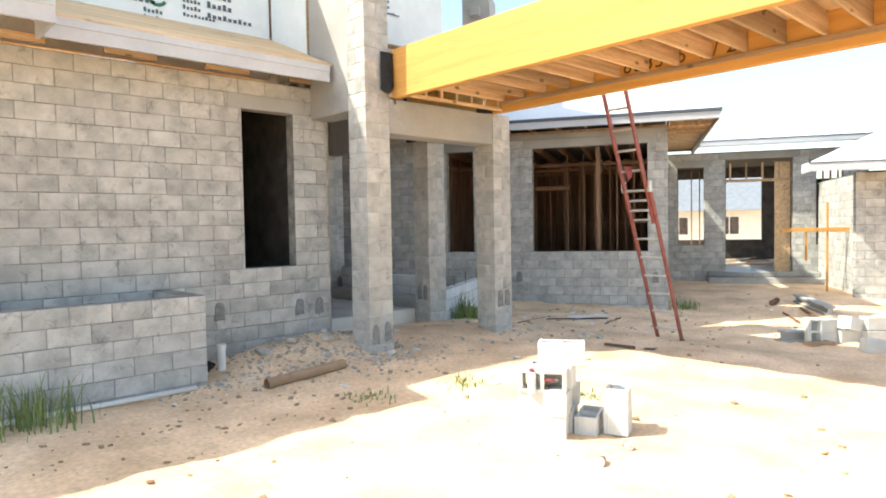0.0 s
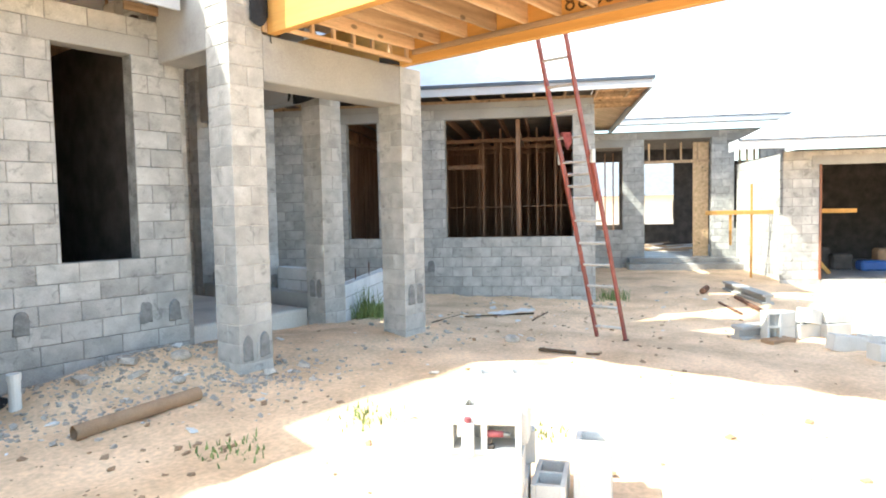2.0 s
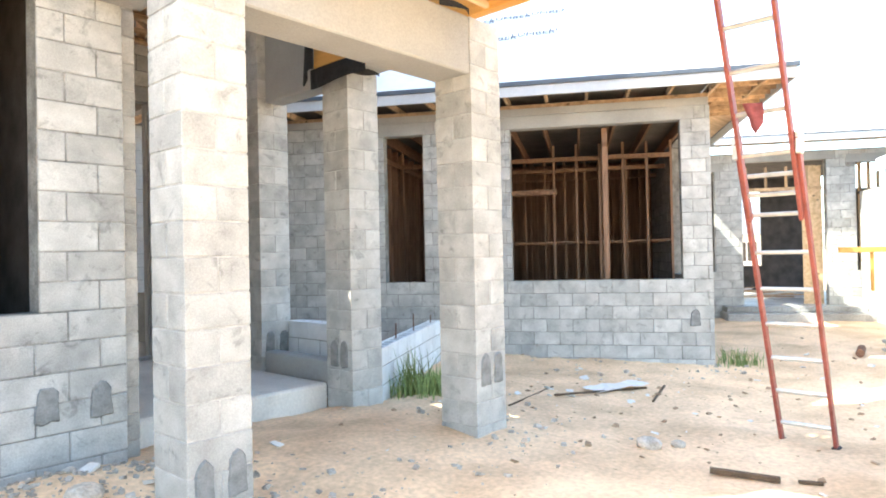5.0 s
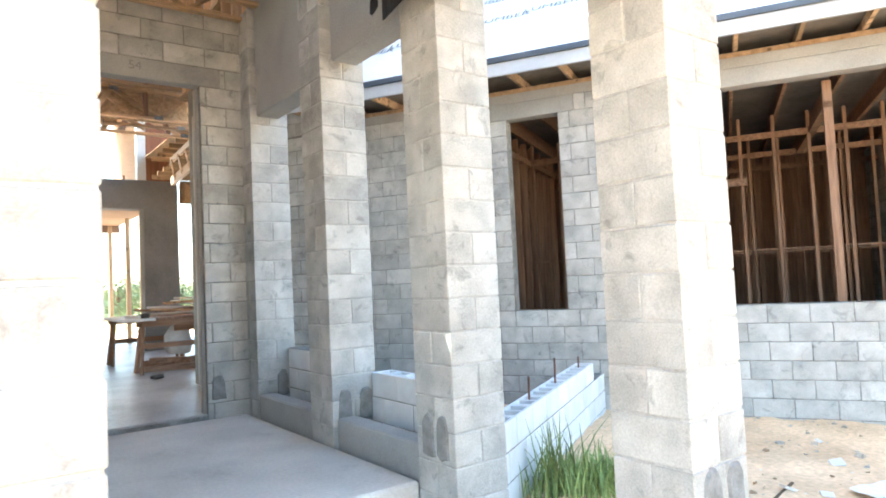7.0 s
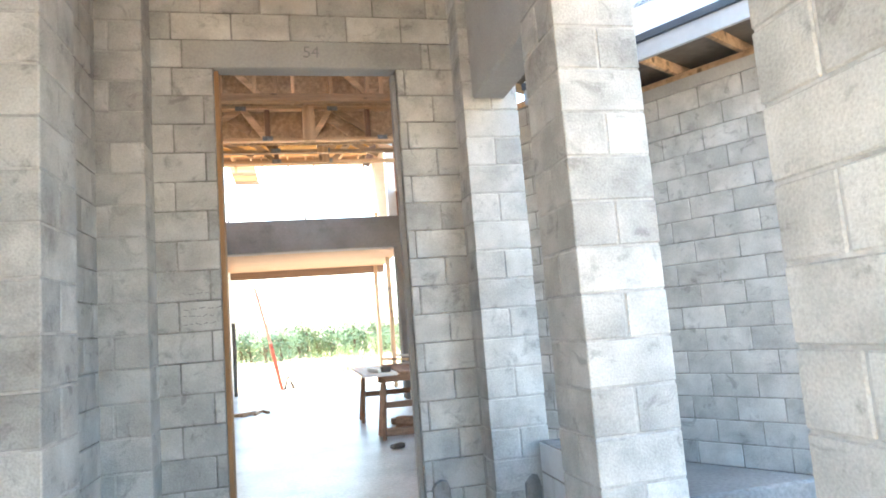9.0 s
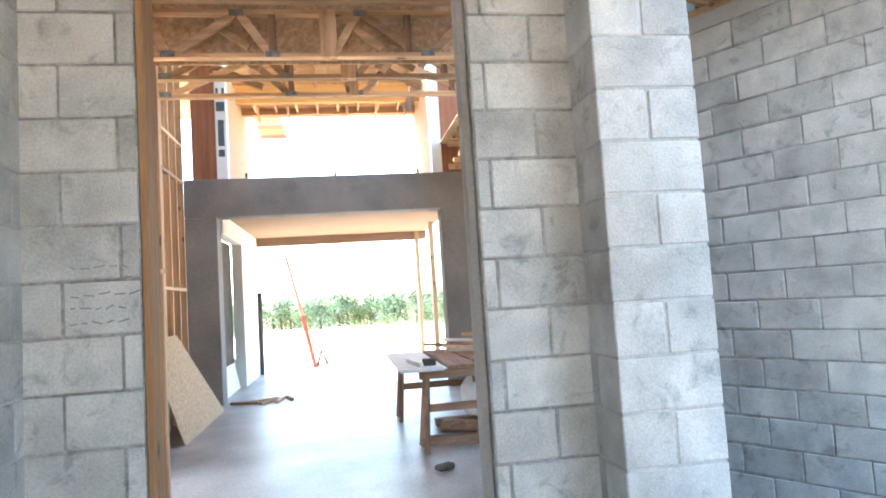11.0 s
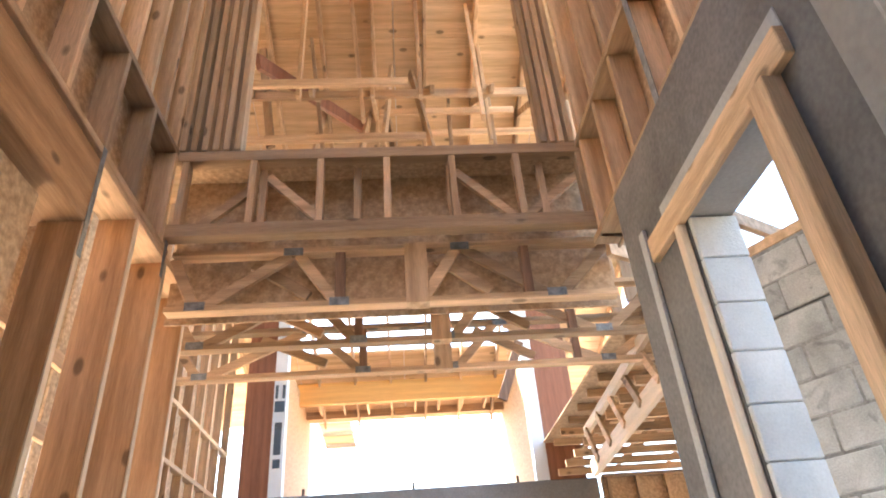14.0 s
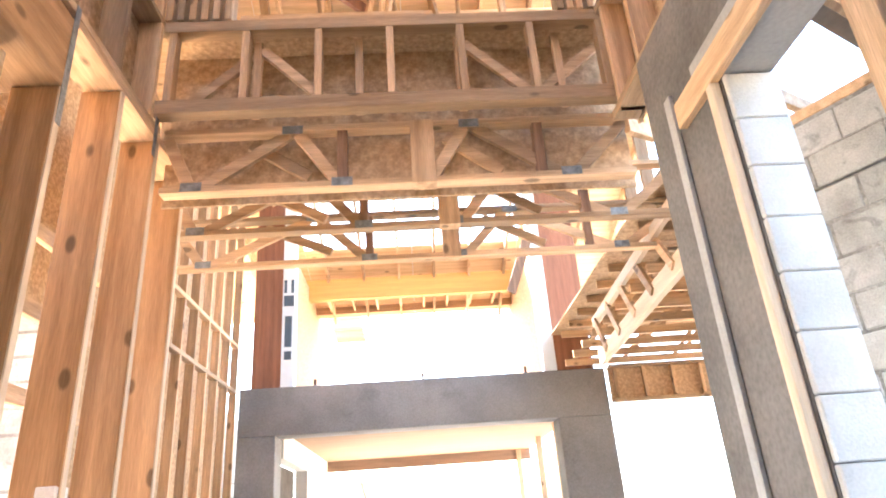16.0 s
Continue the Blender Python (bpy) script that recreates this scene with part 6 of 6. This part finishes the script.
solo("rag_scrap", Geo().box((-0.09, -0.05, 0), (0.09, 0.05, 0.05), 0.02), DARK, "dark scrap lying on the slab", "scrap", m=pose(6.9, 15.0, 0.2, 0, 0, 30))

def leaning_sheet(name, y0, y1, foot, top, z0, z1, th, material, label, slope=0.0):
    """Sheet with its foot on the slab and its head against a wall; slope cuts the far end."""
    n = Vector((z1 - z0, 0, foot - top)).normalized() * th
    q = [Vector((foot, y0, z0)), Vector((foot, y1, z0)), Vector((top, y1 - slope, z1)), Vector((top, y0, z1))]
    q += [p - n for p in q]
    solo(name, Geo().raw(q, [(0, 1, 2, 3), (4, 7, 6, 5), (0, 4, 5, 1), (1, 5, 6, 2), (2, 6, 7, 3), (3, 7, 4, 0)]), material, label, "sheet")


leaning_sheet("strand_board_sheet", 17.2, 19.74, 4.16, 3.75, 0.2, 1.45, 0.014, OSB, "strand board sheet leaning against the stud wall", 1.1)
leaning_sheet("white_board_sheet", 20.9, 24.0, 3.98, 3.72, 0.2, 1.5, 0.014, PAPER, "white board offcut leaning by the terrace door", 2.9)
for k in range(6):
    solo("timber_offcut", Geo().box((-0.03, -0.25, 0), (0.03, 0.25, 0.04), 0.003), WOOD[1], "pale offcut on the slab by the terrace", "board", "floor offcuts", m=pose(4.4 + 0.14 * k, 20.2 + 0.1 * (k % 3), 0.2, 0, 0, 70 + 25 * k))
pr = thing("wall_brace", (5.2, 28.6, -0.15), "slanting rusty red brace pole in the yard", "pole")
part("pole", Geo().tube([(0, 0, 0), (-0.3, -0.3, 1.6)], 0.06, 10), mat("rusty_pole", (0.2, 0.045, 0.03), 0.7, 0.3, 6, 0.1), pr, "rusty red lower half")
part("pole_tip", Geo().tube([(-0.3, -0.3, 1.6), (-0.68, -0.7, 3.35)], 0.045, 10), mat("faded_pole", (0.33, 0.14, 0.11), 0.7, 0.2, 6, 0.1), pr, "faded upper half")
part("foot_bracket", Geo().tube([(0.02, 0.05, 0.0), (0.18, 0.1, 0.55), (0.34, 0.15, 0.12)], 0.06, 8), DARK, pr)
scatter("terrace_rubble", BROWN, "orange clods along the terrace edge", "rubble", [(5.5, 25.9, 1.6, 0.12, 60)], 0.16, seed=23)

# ---- far distance ----
def tree_geo(seed, h):
    r = random.Random(seed)
    tr, lf_ = Geo(), Geo()
    tr.tube([(0, 0, 0), (0.1, 0, h * 0.35), (0.15, 0.1, h * 0.7)], [0.16, 0.12, 0.05], 7)
    for k in range(6):
        a = k * 1.05 + r.random()
        tr.tube([(0.1, 0, h * (0.3 + 0.05 * k)), (math.cos(a) * h * 0.25, math.sin(a) * h * 0.25, h * (0.5 + 0.06 * k))], [0.06, 0.02], 5)
    for k in range(26):
        a, rad = r.uniform(0, 6.28), h * 0.38 * math.sqrt(r.random())
        c = Vector((rad * math.cos(a), rad * math.sin(a), h * r.uniform(0.08, 0.97 - 0.3 * rad / (h * 0.4))))
        s = h * r.uniform(0.08, 0.15)
        for _ in range(44):
            p = c + Vector((r.gauss(0, s), r.gauss(0, s), r.gauss(0, s * 0.7)))
            q = s * r.uniform(0.14, 0.3)
            e1 = Vector((r.uniform(-1, 1), r.uniform(-1, 1), r.uniform(-0.6, 0.6))).normalized() * q
            e2 = e1.orthogonal().normalized() * q * 0.7
            lf_.raw([p - e1, p + e2, p + e1, p - e2], [(0, 1, 2, 3)])
    return tr, lf_


kinds = []
for k in range(3):
    h = (3.2, 4.4, 2.4)[k]
    t_ = thing("tree", (0, 0, 0), "distant broad green tree beyond the pond", "tree", "far trees")
    tr, lf_ = tree_geo(40 + k, h)
    part("trunk", tr, BARK, t_)
    me_ = bpy.data.meshes.new("crown")
    me_.from_pydata([tuple(v) for v in lf_.v], [], lf_.f)
    me_.materials.append(LEAF)
    part("crown", me_, LEAF, t_, "uneven green crown")
    kinds.append(t_)
r5 = random.Random(5)
for i in range(120):
    src_t = kinds[i % 3]
    x, y = -20 + 0.52 * i + r5.uniform(-1.2, 1.2), 72 + r5.uniform(-4, 5) + 6 * (i % 2)
    m = pose(x, y, ground_z(x, y) - 0.1, 0, 0, r5.uniform(0, 360))
    if i < 3:
        src_t.matrix_world = m
    else:
        copy_thing(src_t, m)
hg = Geo()
r6 = random.Random(16)
for _ in range(5000):
    x, y = r6.uniform(-22, 44), r6.uniform(60, 66)
    top = 0.5 + 0.5 * noise.noise(Vector((x * 0.4, y * 0.3, 0)))
    p, q = Vector((x, y, ground_z(x, y) + r6.uniform(0, 0.2 + 0.7 * top))), r6.uniform(0.05, 0.12)
    e1 = Vector((r6.uniform(-1, 1), r6.uniform(-1, 1), r6.uniform(-0.6, 0.9))).normalized() * q
    e2 = e1.orthogonal().normalized() * q * 0.6
    hg.raw([p - e1, p + e2, p + e1, p - e2], [(0, 1, 2, 3)])
me_ = bpy.data.meshes.new("undergrowth")
me_.from_pydata([tuple(v) for v in hg.v], [], hg.f)
me_.materials.append(LEAF)
tagged(new("undergrowth", me_), "low green undergrowth along the far treeline", "bushes", "", "stuff")
tuft(8.3, 45.0, 500, 1.5, 1.1, 8, "tall green reeds beyond the terrace")
tuft(11.3, 44.0, 300, 1.2, 1.2, 12, "tall green reeds beyond the terrace")
tuft(5.2, 46.0, 160, 0.9, 0.8, 13, "green reeds beyond the terrace")

nh = thing("neighbour_house", w3(4.5, 48, -0.3), "pale one-storey neighbour house under a grey shingle roof", "house", rz=-60)
part("house_wall", Geo().box((-9, 0, 0), (9, 8, 2.7), 0.02), STUCCO, nh)
part("house_roof", Geo().raw([(-9.6, -0.7, 2.65), (9.6, -0.7, 2.65), (9.6, 8.7, 2.65), (-9.6, 8.7, 2.65), (-5, 4, 5.4), (5, 4, 5.4)], [(0, 1, 5, 4), (1, 2, 5), (2, 3, 4, 5), (3, 0, 4), (3, 2, 1, 0)]), SHINGLE, nh, "grey shingle hip roof")
for x in (-6, -2.5, 0.8, 4.0):
    wd = part("window", Geo().box((x, -0.03, 1.0), (x + 1.2, 0.02, 2.2), 0.01), DARK, nh, "dark window")
    part("window_frame", Geo().box((x - 0.06, -0.05, 0.94), (x + 1.26, -0.031, 1.0), 0.004).box((x - 0.06, -0.05, 2.2), (x + 1.26, -0.031, 2.26), 0.004).box((x + 0.57, -0.05, 1.0), (x + 0.63, -0.031, 2.2), 0.004), PVC, wd)

# pencilled notes on the blocks beside the entrance, too faint to read
hw_ = thing("pencil_notes", (5.2, 11.546, 1.95), "faint pencilled notes on the block beside the entrance", "writing", kind="structure")
r8 = random.Random(8)
for row in range(5):
    x = -0.1
    while x < 0.1:
        w = r8.uniform(0.015, 0.04)
        part("stroke", Geo().stick((x, 0, -0.05 * row + r8.uniform(-0.006, 0.006)), (x + w, 0, -0.05 * row + r8.uniform(-0.01, 0.012)), 0.001, 0.005, 0.0002), GROUT, hw_)
        x += w + 0.014


# ---- blocks, laid last ----
lay_blocks()
lay_columns()
